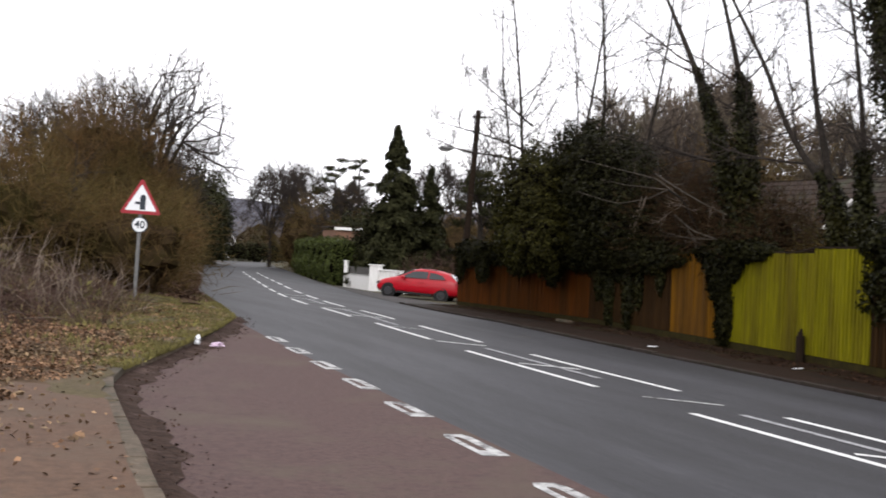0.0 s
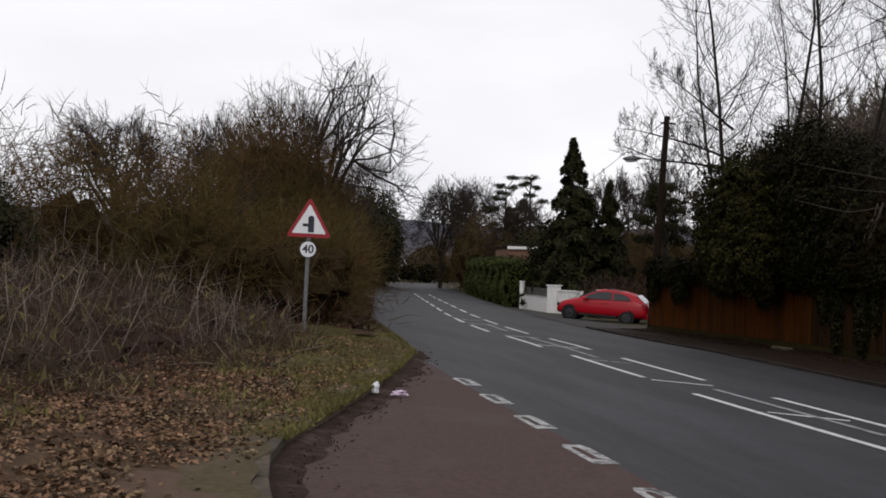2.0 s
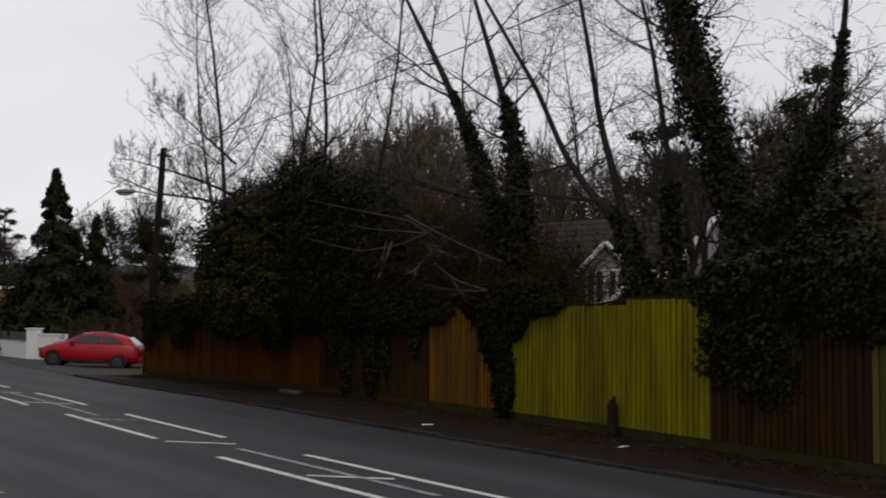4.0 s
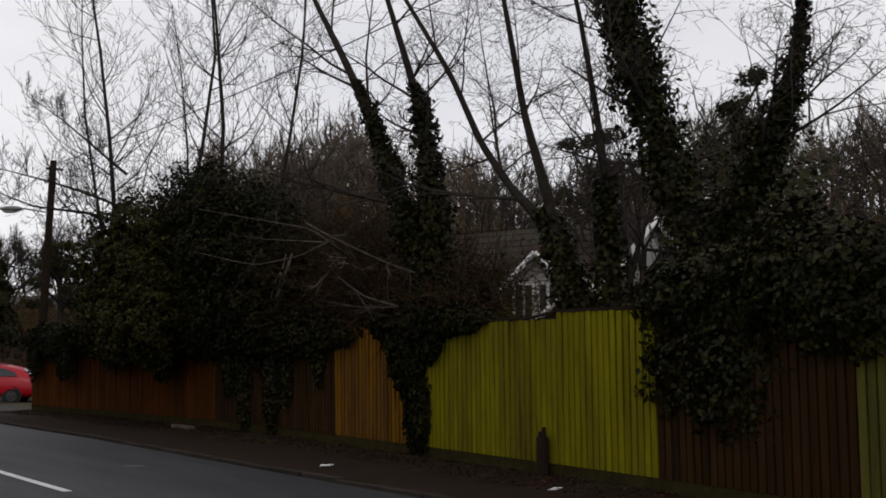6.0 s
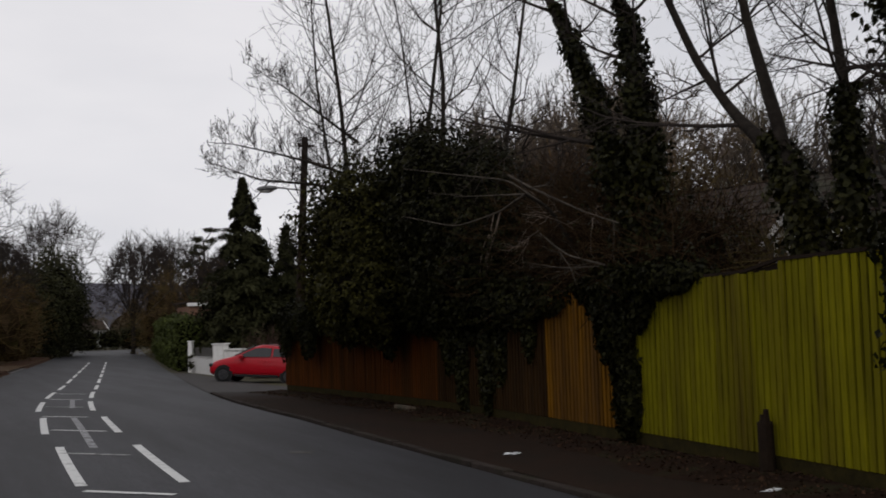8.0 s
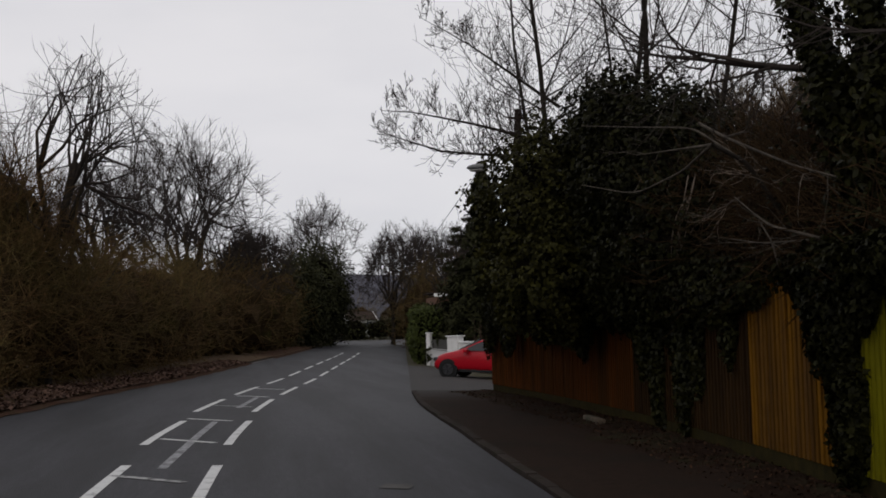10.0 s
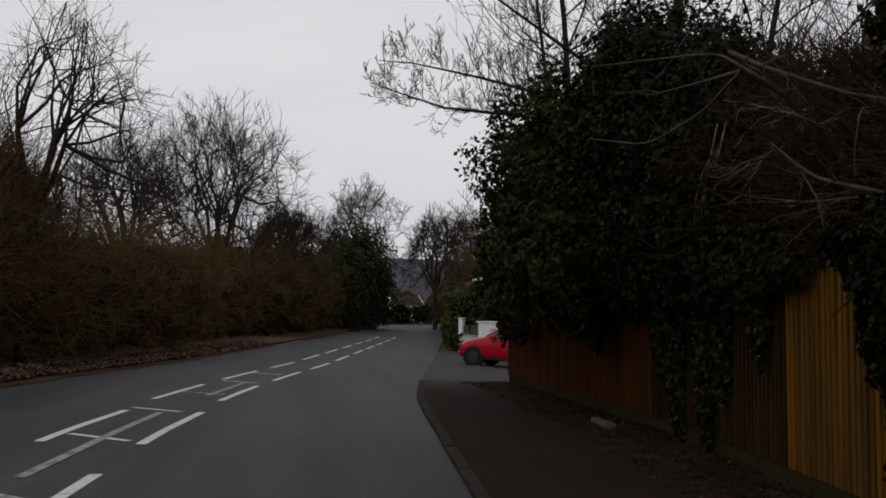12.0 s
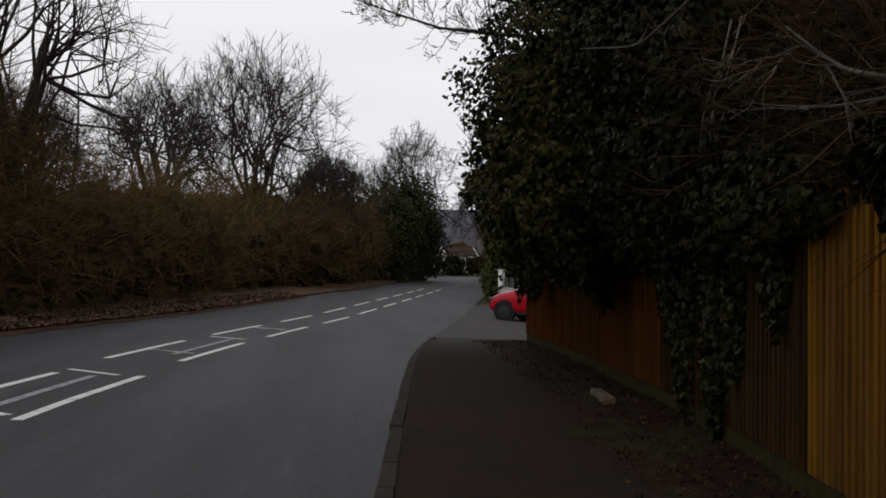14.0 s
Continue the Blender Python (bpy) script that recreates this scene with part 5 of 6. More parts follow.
hedgerow("hedgerow", row_blobs([78 + 4.0 * k for k in range(7)], lambda y: 5.4 + 0.05 * (y - 78), 2.4, 2.2), "brown leafless trees and scrub on the far bend", 68, twigs=3500, tlen=1.6, thick=0.018, inside=0.72, up=0.35, wild=0.9)
hedgerow("hedgerow", [(-0.8 - 2.1 * k, 28.8 + 0.3 * k + (k % 2), 1.8 + 0.15 * (k % 3), 1.7, 2.0, 2.7) for k in range(8)], "wild leafless hedge behind the brambles", 65, twigs=13000, tlen=0.65, thick=0.0095, inside=0.32, up=0.2, wild=0.9)
hedgerow("hedgerow", [(-1.4 - 2.3 * k, 33.2 + 0.8 * (k % 3), 1.7, 1.9, 1.6, 2.6 + 0.3 * (k % 2)) for k in range(7)], "brown leafless hedge at the back of the verge", 69, twigs=7500, tlen=0.75, thick=0.012, inside=0.5, up=0.25, wild=0.9)
bush("evergreen_bush", [(-4.6, 26.6, 1.6, 1.3, 1.3, 1.75), (-6.4, 26.2, 1.4, 1.2, 1.2, 1.6)], "dark green evergreen bush in the hedge", 66, leaves=12000, size=0.08, inside=0.5, leaf_mat=M_CONIFER)
bush("evergreen_bush", [(12.8, 106, 3.4, 2.2, 3.0, 4.2), (14.4, 112, 4.2, 2.6, 3.0, 4.8), (15.4, 117, 3.8, 2.4, 3.0, 4.4), (11.2, 103, 2.8, 1.8, 2.5, 3.8)], "dark evergreen bushes overhanging the far bend", 67, leaves=24000, size=0.22, leaf_mat=M_CONIFER, inside=0.62)


def blades(name, p, size, r):
    n = len(p)
    w = r.normal(size=(n, 3)) * 0.45
    w[:, 2] = 1
    w /= np.linalg.norm(w, axis=1, keepdims=True)
    h = size * (0.5 + r.random(n))[:, None]
    a = r.random(n) * 2 * math.pi
    s = np.stack([np.cos(a), np.sin(a), np.zeros(n)], 1) * 0.0045
    mid = p + w * h * 0.6
    tip = mid + (w + r.normal(size=(n, 3)) * 0.5) * h * 0.4
    return quads(name, np.stack([p - s, p + s, mid + s * 0.7, tip], 1))


def brambles():
    r = np.random.default_rng(71)
    ob = empty("brambles", Matrix.Translation((-2, 19, 0)))
    tagged(ob, "tangled grey-brown dead brambles and weeds", "brambles")
    n = 15000
    y = 12.4 + 13.3 * r.random(n) ** 0.9
    edge = np.interp(y, [12, 15, 18, 21, 24, 26], [-1.7, -0.4, 0.6, 1.2, 1.5, 1.7]) + 0.35 * np.sin(y * 1.9) + 0.25 * np.sin(y * 4.3)
    x = edge - 9.0 * r.random(n) ** 1.25
    hgt = np.clip((edge - x) * 0.42 + 0.04, 0.04, 1.15) * (0.7 + 0.35 * np.sin(x * 1.9) * np.sin(y * 1.3) + 0.2 * np.sin(x * 4.1 + y * 3))
    z = np.array([verge_h(a, b) for a, b in zip(x, y)]) + np.maximum(hgt, 0.03) * r.random(n)
    p = np.stack([x + 2, y - 19, z], 1)
    d = r.normal(size=(n, 3))
    d[:, 2] = np.abs(d[:, 2]) * 0.5
    tagged(link("brushwood", twig_mesh("brushwood", p[:13000], d[:13000], 0.42, 0.0042, r, 0.12, 1.0), M_BRAMBLE, ob, "thin mauve-brown stems"), kind="stuff")
    tagged(link("dead_stem", twig_mesh("dead_stem", p[13000:13800], d[13000:13800], 0.8, 0.008, r, 0.45, 0.8), M_TWIG_PALE, ob, "pale straw-coloured dead stems"), kind="stuff")
    k = 130
    ya = 12.6 + 9.5 * r.random(k)
    xa = np.interp(ya, [12, 15, 18, 22], [-1.9, -0.8, 0.2, 1.0]) - 4.2 * r.random(k)
    base = np.stack([xa + 2, ya - 19, np.array([verge_h(a, b) for a, b in zip(xa, ya)]) - 0.03], 1)
    lean = np.stack([r.normal(size=k) * 0.75 + 0.3, r.normal(size=k) * 0.6, np.zeros(k)], 1)
    tagged(link("long_stem", twig_mesh("long_stem", base, lean, 1.15, 0.0085, r, 1.1, 0.25), M_TWIG_PALE, ob, "long pale leaning dead stalks"), kind="stuff")
    q = p[14300:].copy()
    q[:, 2] -= 0.02
    tagged(link("dry_grass", blades("dry_grass", np.repeat(q, 8, 0) + r.normal(size=(len(q) * 8, 3)) * np.array([0.08, 0.08, 0.0]), 0.13, r), M_STRAW, ob, "dry straw-coloured grass"), kind="stuff")
    bl = []
    for yy in np.arange(15.0, 27.0, 1.7):
        e = float(np.interp(yy, [13, 15, 18, 21, 24, 26], [-1.9, -0.9, 0.1, 0.7, 1.0, 1.2])) - 0.3
        for m in range(5):
            xx = e - 1.1 - 1.7 * m
            bl.append((xx + 2, yy - 19, verge_h(xx, yy) - 0.05, 1.1, 1.1, 0.36 + 0.14 * m))
    tagged(core("filler_core", bl, 0.85, M_BRAMBLE_CORE, ob), kind="stuff")


brambles()


def scatter(name, label, n, place, size, material, seed, category, flat=True):
    r = np.random.default_rng(seed)
    p = place(r, n)
    if flat:
        d = np.zeros((len(p), 3))
        d[:, 2] = 1.1
        me = leaf_mesh(name, p, d, size, r, 0.0, 0.8, 0.8)
    else:
        d = np.zeros((len(p), 3))
        me = blades(name, p, size, r)
    ob = link(name, me, material)
    tagged(ob, label, category, kind="stuff")
    return ob


def verge_place(r, n):
    y = 6 + 19 * r.random(n)
    x = np.array([mouth_x(b) for b in y]) - 0.1 - 4.2 * r.random(n) ** 1.1
    keep = ~((y < 10.7 + 0.3 * np.sin(x * 3.0)) & (x > np.interp(y, [4.0, 8.0, 9.5, 12.0], [-1.9, -0.85, -0.35, -0.25]) + 0.2 * np.sin(y * 2.1))) | (r.random(n) < 0.06)
    keep &= np.sin(x * 2.3 + 1.0) * np.sin(y * 1.7) + 0.5 * np.sin(x * 5.3 - y * 3.1) + r.normal(size=n) * 0.5 > -0.75
    keep &= ~((y > 8) & (x > np.array([mouth_x(b) for b in y]) - 0.4) & (r.random(n) < 0.5))
    keep &= ~((y > 16.5) & (x > np.array([mouth_x(b) for b in y]) - 1.8) & (r.random(n) < 0.55))
    x, y = x[keep], y[keep]
    return np.stack([x, y, np.array([verge_h(a, b) for a, b in zip(x, y)]) + 0.012 + 0.02 * r.random(len(x))], 1)


scatter("leaf_litter", "brown fallen leaves on the verge", 64000, verge_place, 0.043, M_LITTER, 81, "leaves")


def gutter_place(r, n):
    y = 5 + 19.5 * r.random(n)
    x = np.array([mouth_x(b) for b in y]) + 0.02 + 0.45 * r.random(n) ** 1.6
    return np.stack([x, y, np.array([gz(a, b) for a, b in zip(x, y)]) + 0.012 + 0.012 * r.random(n)], 1)


scatter("gutter_leaves", "brown wet leaves and grit in the gutter", 800, gutter_place, 0.026, M_WET, 82, "leaves")
tagged(strip("gutter_earth", [-10 + 0.25 * k for k in range(136)], lambda y: mouth_x(y) - 0.02, lambda y: mouth_x(y) + 0.26 + 0.06 * math.sin(y * 1.7) + 0.04 * math.sin(y * 4.3) + 0.03 * math.sin(y * 9.1) + 0.02 * math.sin(y * 17.3), lambda x, y: gz(x, y) + 0.006 + 0.03 * max(0, 1 - (x - mouth_x(y)) / 0.25), M_GUTTER_SOIL, 5), "dark earth and rotted leaves in the gutter", "earth", kind="structure")
tagged(strip("verge_lip", [9.2 + 0.15 * k for k in range(132)], lambda y: mouth_x(y) - 0.6 - 0.15 * math.sin(y * 1.3), lambda y: mouth_x(y) - 0.07 + 0.035 * math.sin(y * 2.9) + 0.03 * math.sin(y * 7.3) - (0.06 if y < 9 else 0), lambda x, y: max(verge_h(x, y), gz(x, y) + 0.112) + 0.012 - 0.06 * max(0.0, mouth_x(y) - x - 0.3) - 0.04 * max(0.0, 10.0 - y) + bumpy(x, y, 6.0, 0.01), M_LIP, 8), "trampled yellowish turf creeping over the kerb", "verge", kind="structure")


tagged(strip("turf", [15.6 + 0.25 * k for k in range(44)], lambda y: mouth_x(y) - 0.55 - min(1.75, 0.4 * (y - 15.4)) - 0.2 * math.sin(y * 2.1), lambda y: mouth_x(y) - 0.45, lambda x, y: verge_h(x, y) + 0.014 - 0.05 * max(0.0, mouth_x(y) - x - 1.7) + bumpy(x, y, 5.0, 0.012), M_TURF, 10), "rough green turf on the verge", "verge", kind="structure")


def far_bank_place(r, n):
    y = 27 + 38.5 * r.random(n)
    x = np.array([left_x(b) for b in y]) - 1.5 * r.random(n)
    return np.stack([x, y, np.array([max(verge_h(a, b), gz(a, b) + 0.012 + 0.16 * min(1.0, (left_x(b) + 0.05 - a) / 0.7)) for a, b in zip(x, y)]) + 0.012 + 0.02 * r.random(n)], 1)


tagged(strip("bank_edge", [25.3 + 0.7 * k for k in range(110)], lambda y: left_x(y) - 1.5, lambda y: left_x(y) + 0.06 + 0.05 * math.sin(y * 1.9), lambda x, y: gz(x, y) + (-0.03 if 66 < y < 76 else 0.012 + 0.16 * min(1.0, max(0.0, (left_x(y) + 0.05 - x) / 0.7)) + bumpy(x, y, 1.3, 0.05) * min(1.0, max(0.0, left_x(y) - x))), M_BANK, 10), "reddish brown leafy earth edge beside the road", "verge", kind="structure")
tagged(strip("side_road", [66.2 + 0.7 * k for k in range(15)], lambda y: left_x(y) - 3.2, lambda y: left_x(y) + 0.01, lambda x, y: gz(x, y) + 0.01 + 0.02 * (left_x(y) - x), M_APRON, 6), "pale worn mouth of a side road", "road", kind="structure")
scatter("bank_leaves", "reddish brown fallen leaves along the far verge", 6000, far_bank_place, 0.09, M_GUTTER, 86, "leaves")


def fence_place(r, n):
    y = 8 + 31 * r.random(n)
    x = np.array([fence_x(b) for b in y]) - 0.04 - 1.1 * r.random(n) ** 1.4
    return np.stack([x, y, np.array([bank_h(a, b) for a, b in zip(x, y)]) + 0.04 + 0.012 * r.random(n)], 1)


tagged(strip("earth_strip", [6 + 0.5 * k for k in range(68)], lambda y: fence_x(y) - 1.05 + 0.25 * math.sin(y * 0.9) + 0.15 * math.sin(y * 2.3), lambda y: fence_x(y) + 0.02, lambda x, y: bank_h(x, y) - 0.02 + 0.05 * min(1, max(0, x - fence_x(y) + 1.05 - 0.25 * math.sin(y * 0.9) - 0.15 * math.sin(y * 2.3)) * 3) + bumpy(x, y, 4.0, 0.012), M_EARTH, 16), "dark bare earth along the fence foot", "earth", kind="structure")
scatter("fence_leaves", "brown leaves drifted along the fence foot", 6500, fence_place, 0.034, M_WET, 83, "leaves")


def grass_place(r, n):
    y = 12.0 + 19.5 * r.random(n) ** 0.8
    m = np.array([mouth_x(b) for b in y])
    x = m + 0.04 - (0.45 + np.clip((y - 14.5) * 0.3, 0, 2.2)) * r.random(n) ** 1.3
    patch = np.sin(x * 5.1 + y) + np.sin(y * 3.3 - x * 2) + 0.8 * np.sin(y * 9 + x * 7)
    keep = patch + r.normal(size=n) * 0.5 > -0.9 + 0.55 * (m - x) - 0.06 * (y - 15)
    x, y = x[keep], y[keep]
    return np.stack([x, y, np.array([verge_h(a, b) for a, b in zip(x, y)]) - 0.01], 1)


scatter("grass", "short rough grass on the verge", 60000, grass_place, 0.055, M_GRASS, 84, "grass", False)


def weed_place(r, n):
    y = 8 + 12 * r.random(n)
    x = np.array([mouth_x(b) for b in y]) - 0.3 - 3.5 * r.random(n)
    keep = (np.sin(x * 3.1) + np.sin(y * 2.3 + x) + r.normal(size=n) * 0.3 > 0.55) & ((y > 11.8) | (x < -0.9))
    x, y = x[keep], y[keep]
    return np.stack([x, y, np.array([verge_h(a, b) for a, b in zip(x, y)]) - 0.01], 1)


scatter("weeds", "yellow-green weed tufts among leaves", 8000, weed_place, 0.09, M_GRASS, 85, "weeds", False)

tagged(strip("verge_path", [-18 + 0.5 * k for k in range(61)], lambda y: mouth_x(y) - float(np.interp(y, [4.0, 8.0, 9.5, 12.0], [2.6, 1.5, 0.98, 0.85])) + 0.12 * math.sin(y * 1.9), lambda y: mouth_x(y) - 0.1, lambda x, y: verge_h(x, y) + 0.012 - 0.05 * max(0.0, mouth_x(y) - x - 1.6) - 0.03 * max(0.0, y - 10.2) + bumpy(x, y, 4.0, 0.006), M_PATH, 16), "worn brown asphalt footpath", "footpath", kind="structure")


def rubbish(name, place, s, seed, label, material=None):
    """A crumpled wrapper with sharp creases."""
    bm = bmesh.new()
    bmesh.ops.create_icosphere(bm, subdivisions=3, radius=1.0)
    for v in bm.verts:
        q = v.co * 1.9 + Vector((seed * 3.1, 0, 0))
        k = 1 + 0.9 * noise.noise(q) + 0.55 * noise.noise(q * 2.7)
        v.co = Vector((v.co.x * s[0] * k, v.co.y * s[1] * k, max(v.co.z * k + 0.75, 0.0) * s[2]))
    ob = part(name, bm, material or M_SIGN_WHITE)
    ob.matrix_world = Matrix.Translation(place)
    tagged(ob, label, "litter", "litter by the road")


rubbish("crumpled_paper", (2.01, 16.1, gz(2, 16) + 0.05), (0.045, 0.045, 0.06), 1, "crumpled white paper in the gutter against the kerb")
rubbish("plastic_wrapper", (2.3, 16.12, gz(2, 16) + 0.02), (0.085, 0.05, 0.032), 2, "pale mauve plastic wrapper in the gutter", M_MAUVE)
rubbish("paper_scrap", (11.87, 20.85, bank_h(11.87, 20.85)), (0.1, 0.04, 0.012), 3, "small white paper scrap on the pavement")
rubbish("paper_scrap", (12.55, 16.9, bank_h(12.55, 16.9)), (0.1, 0.04, 0.012), 4, "small white paper scrap on the pavement")

# bare trees on the near side
dome_tree("hedge_tree", (3.3, 41.2, 0.0), 3.5, 3.0, 4.8, "leafless spreading tree rising from the hedgerow", 5, (6, 5, 4, 3), 2, 0.11, 0.0055, lean=(0.7, 0.2))
bare_tree("hedge_tree", (3.1, 46.4, 0.0), [(0.05, 0.0, 1, 7.6, 0.11), (0.3, 0.05, 1, 6.6, 0.08)], "slim leafless tree rising from the hedgerow", 92, kids=(10, 6, 4), ratio=(0.42, 0.5, 0.5), levels=4, gnarl=0.2)
dome_tree("hedge_tree", (0.4, 47.5, 0.0), 2.8, 2.6, 3.2, "leafless tree rising from the hedgerow", 6, (7, 5, 4, 4), 2, 0.12, 0.006)
bare_tree("small_tree", (0.2, 33.0, 0.2), [(0.1, 0, 1, 4.2, 0.08), (-0.4, 0.1, 1, 3.9, 0.07), (-0.9, 0, 1, 3.6, 0.06)], "small gnarled leafless tree in the hedge", 93, kids=(9, 6, 4), ratio=(0.5, 0.5, 0.5), levels=4, gnarl=0.3)
bare_tree("small_tree", (-3.2, 31.5, 0.2), [(0.1, 0, 1, 3.4, 0.06), (-0.5, 0.1, 1, 3.2, 0.05)], "small gnarled leafless tree in the hedge", 94, kids=(9, 6, 4), ratio=(0.45, 0.5, 0.5), levels=4, gnarl=0.3)
for k, (b, w, h, sd) in enumerate((((4.6, 80.0, 0.0), 5.8, 9.3, 95), ((8.4, 88.0, 0.0), 3.0, 4.4, 96), ((0.2, 77.0, 0.0), 4.8, 7.2, 97), ((-6.0, 73.0, 0.0), 4.8, 6.6, 98))):
    t = dome_tree("roadside_tree", b, 3.4, w, h, "large leafless tree with a rounded crown above the hedge", sd, (9, 5, 5, 4), 5, 0.16, 0.0125)
    if k < 1:
        ivy_on(t, [([(0, 0, 0.5), (0.1, 0, 3.4), (0.2, 0, 5.5)], [0.6, 0.7, 0.3])], 2500, 0.2, 60 + k)

# ---- far end of the road ----
for b, w, h, sd in (((15.2, 123.0, 0.0), 5.0, 13.2, 101), ((10.0, 146.0, 0.0), 5.0, 12.0, 102), ((20.8, 112.0, 0.0), 3.6, 9.5, 103), ((23.8, 116.0, 0.0), 4.0, 10.0, 104), ((30.0, 140.0, 0.0), 5.0, 12.0, 105), ((24.5, 96.0, 0.0), 3.0, 7.5, 106), ((28.5, 84.0, 0.0), 3.4, 8.6, 107), ((35.0, 90.0, 0.0), 4.4, 10.5, 108)):
    dome_tree("far_tree", b, h * 0.3, w, h * 0.7, "far leafless roadside tree", sd, (8, 5, 4, 4), 4, 0.13, 0.017)


def scots_pine(name, base, h, seed):
    r = np.random.default_rng(seed)
    t = empty(name, Matrix.Translation(base))
    tagged(t, "tall pine with flat dark layered clumps", "tree")
    segs = [limb([(0, 0, -0.3), (0.15, 0, h * 0.5), (0.05, 0.1, h * 0.95)], [0.25, 0.18, 0.06], 6)]
    bl = []
    for k in range(11):
        z = h * (0.5 + 0.48 * k / 10) + r.normal() * 0.15
        a = k * 2.4 + r.normal() * 0.4
        ln = h * 0.2 * (1.15 - 0.07 * k) * (0.5 + 0.8 * r.random())
        e = (math.cos(a) * ln, math.sin(a) * ln, z + 0.3)
        segs.append(limb([(0.1, 0, z - 0.6), e], [0.07, 0.03], 4))
        for q in range(4):
            f = 0.55 + 0.6 * r.random()
            bl.append((e[0] * f + r.normal() * 0.25, e[1] * f + r.normal() * 0.25, e[2] + 0.15 + r.normal() * 0.12, 0.3 + 0.4 * r.random(), 0.3 + 0.4 * r.random(), 0.16 + 0.16 * r.random()))
    link("trunk", tubes("trunk", *join(segs), sides=7), M_BARK, t)
    p, d = spread(bl, 3600, r, 0.2)
    tagged(link("crown", leaf_mesh("crown", p, d, 0.22, r, 0.0, 0.9, 0.35), M_CONIFER, t, "flat dark needle clumps"), kind="stuff")


scots_pine("pine", (27.3, 113.0, -0.3), 10.8, 111)
scots_pine("pine", (29.8, 113.0, -0.3), 10.8, 112)
scots_pine("pine", (23.4, 61.5, -0.4), 6.4, 113)
scots_pine("pine", (36.0, 31.0, -0.3), 10.3, 114)
scots_pine("pine", (33.5, 36.0, -0.3), 9.0, 115)


def wood(name, blobs, seed, label, n=9000, tlen=1.6, thick=0.02, material=None, inside=0.6):
    return bush(name, blobs, label, seed, twigs=n, tlen=tlen, thick=thick, inside=inside, category="wood", core_mat=M_BROWN_CORE, twig_mat=material, up=0.4, wild=0.9)


wood("far_wood", [(-20 + 7 * k, 160 + 6 * (k % 3), 1.6 + 0.5 * (k % 2), 5.0, 4.0, 3.4 + 0.6 * (k % 3)) for k in range(13)], 121, "grey-brown leafless wood closing the view", 8000, 1.6, 0.025, M_TWIG_WOOD)
bush("dark_hedge", [(8.0 + 2.6 * k, 149.5 + 0.5 * (k % 3), 0.9, 2.0, 1.4, 1.5 + 0.3 * (k % 2)) for k in range(9)], "low dark hedge across the end of the road", 126, leaves=7000, size=0.2, leaf_mat=M_CONIFER, category="hedge")
wood("roadside_copse", [(22.0, 101.0, 2.0, 2.4, 5.0, 4.2), (25.0, 96.0, 2.4, 3.4, 5.0, 4.0), (29.0, 100.0, 2.6, 3.4, 5.0, 4.4), (24.5, 112.0, 2.4, 4.0, 5.0, 4.6), (34.5, 96.0, 2.4, 4.0, 5.0, 4.2)], 122, "brown leafless copse beyond the white wall", 5500, 1.3, 0.014)
wood("russet_hedge", [(23.5, 75.0, 1.2, 2.4, 2.2, 2.8), (26.5, 74.0, 1.6, 2.4, 2.2, 3.4), (29.5, 73.0, 1.6, 2.6, 2.4, 3.6), (32.5, 72.0, 1.6, 2.6, 2.4, 3.6), (26.0, 63.0, 0.8, 2.4, 2.0, 2.0)], 123, "russet brown garden hedge behind the conifer", 4500, 0.8, 0.011)
wood("grey_hedge", [(18.0 + 1.15 * k, 55.9 - 0.4 * k, 0.1, 1.0, 0.8, (1.35, 1.5, 1.3, 1.1, 1.2, 1.3)[k]) for k in range(6)], 124, "mauve-grey leafless hedge behind the red car", 4000, 0.5, 0.008, M_BRAMBLE)
wood("grey_hedge", [(17.6 + 1.2 * k, 44.5 - 0.2 * k, 0.4, 0.9, 0.8, 1.5) for k in range(4)], 125, "mauve-grey leafless hedge at the fence corner", 3500, 0.5, 0.008, M_BRAMBLE)
bush("evergreen_bush", [(21.5, 84.0, 1.5, 1.5, 2.0, 2.8), (23.5, 86.0, 1.6, 1.6, 2.0, 3.2)], "dark evergreen behind the green hedge", 128, leaves=6000, size=0.2, leaf_mat=M_CONIFER)

# wooded garden behind the fence
wood("garden_thicket", [(18.0, 36.0, 1.8, 2.0, 3.0, 3.0), (19.0, 31.5, 2.0, 2.2, 3.0, 3.0), (23.0, 33.0, 2.2, 2.4, 3.0, 4.0), (27.0, 28.0, 2.2, 2.6, 3.0, 3.6)], 131, "brown leafless garden thicket", 4500, 1.2, 0.012)
wood("garden_thicket", [(22.0, 17.5, 1.4, 2.0, 2.2, 2.6), (19.5, 14.0, 1.2, 1.8, 2.2, 2.6), (24.0, 14.5, 2.0, 2.4, 2.4, 3.4), (18.0, 10.5, 1.2, 1.8, 2.2, 2.8)], 132, "olive-brown leafless garden thicket", 4500, 1.1, 0.011)
bush("evergreen_bush", [(28.0, 24.0, 2.4, 2.4, 2.4, 3.8), (31.0, 29.0, 2.8, 2.4, 2.4, 4.4), (30.0, 18.0, 2.4, 2.4, 2.4, 4.0)], "dark evergreen trees behind the house", 133, leaves=12000, size=0.22, leaf_mat=M_CONIFER)
for b, h, sd in (((24.0, 40.0, -0.2), 7.5, 134), ((27.0, 33.5, -0.2), 7.0, 135), ((22.0, 24.0, -0.2), 6.5, 136), ((25.0, 19.0, -0.2), 6.5, 137), ((20.0, 44.0, -0.2), 6.0, 138), ((18.5, 39.0, -0.2), 6.0, 139)):
    dome_tree("garden_tree", b, h * 0.35, h * 0.38, h * 0.65, "leafless garden tree behind the fence", sd, (7, 5, 4, 3), 2, 0.1, 0.006)

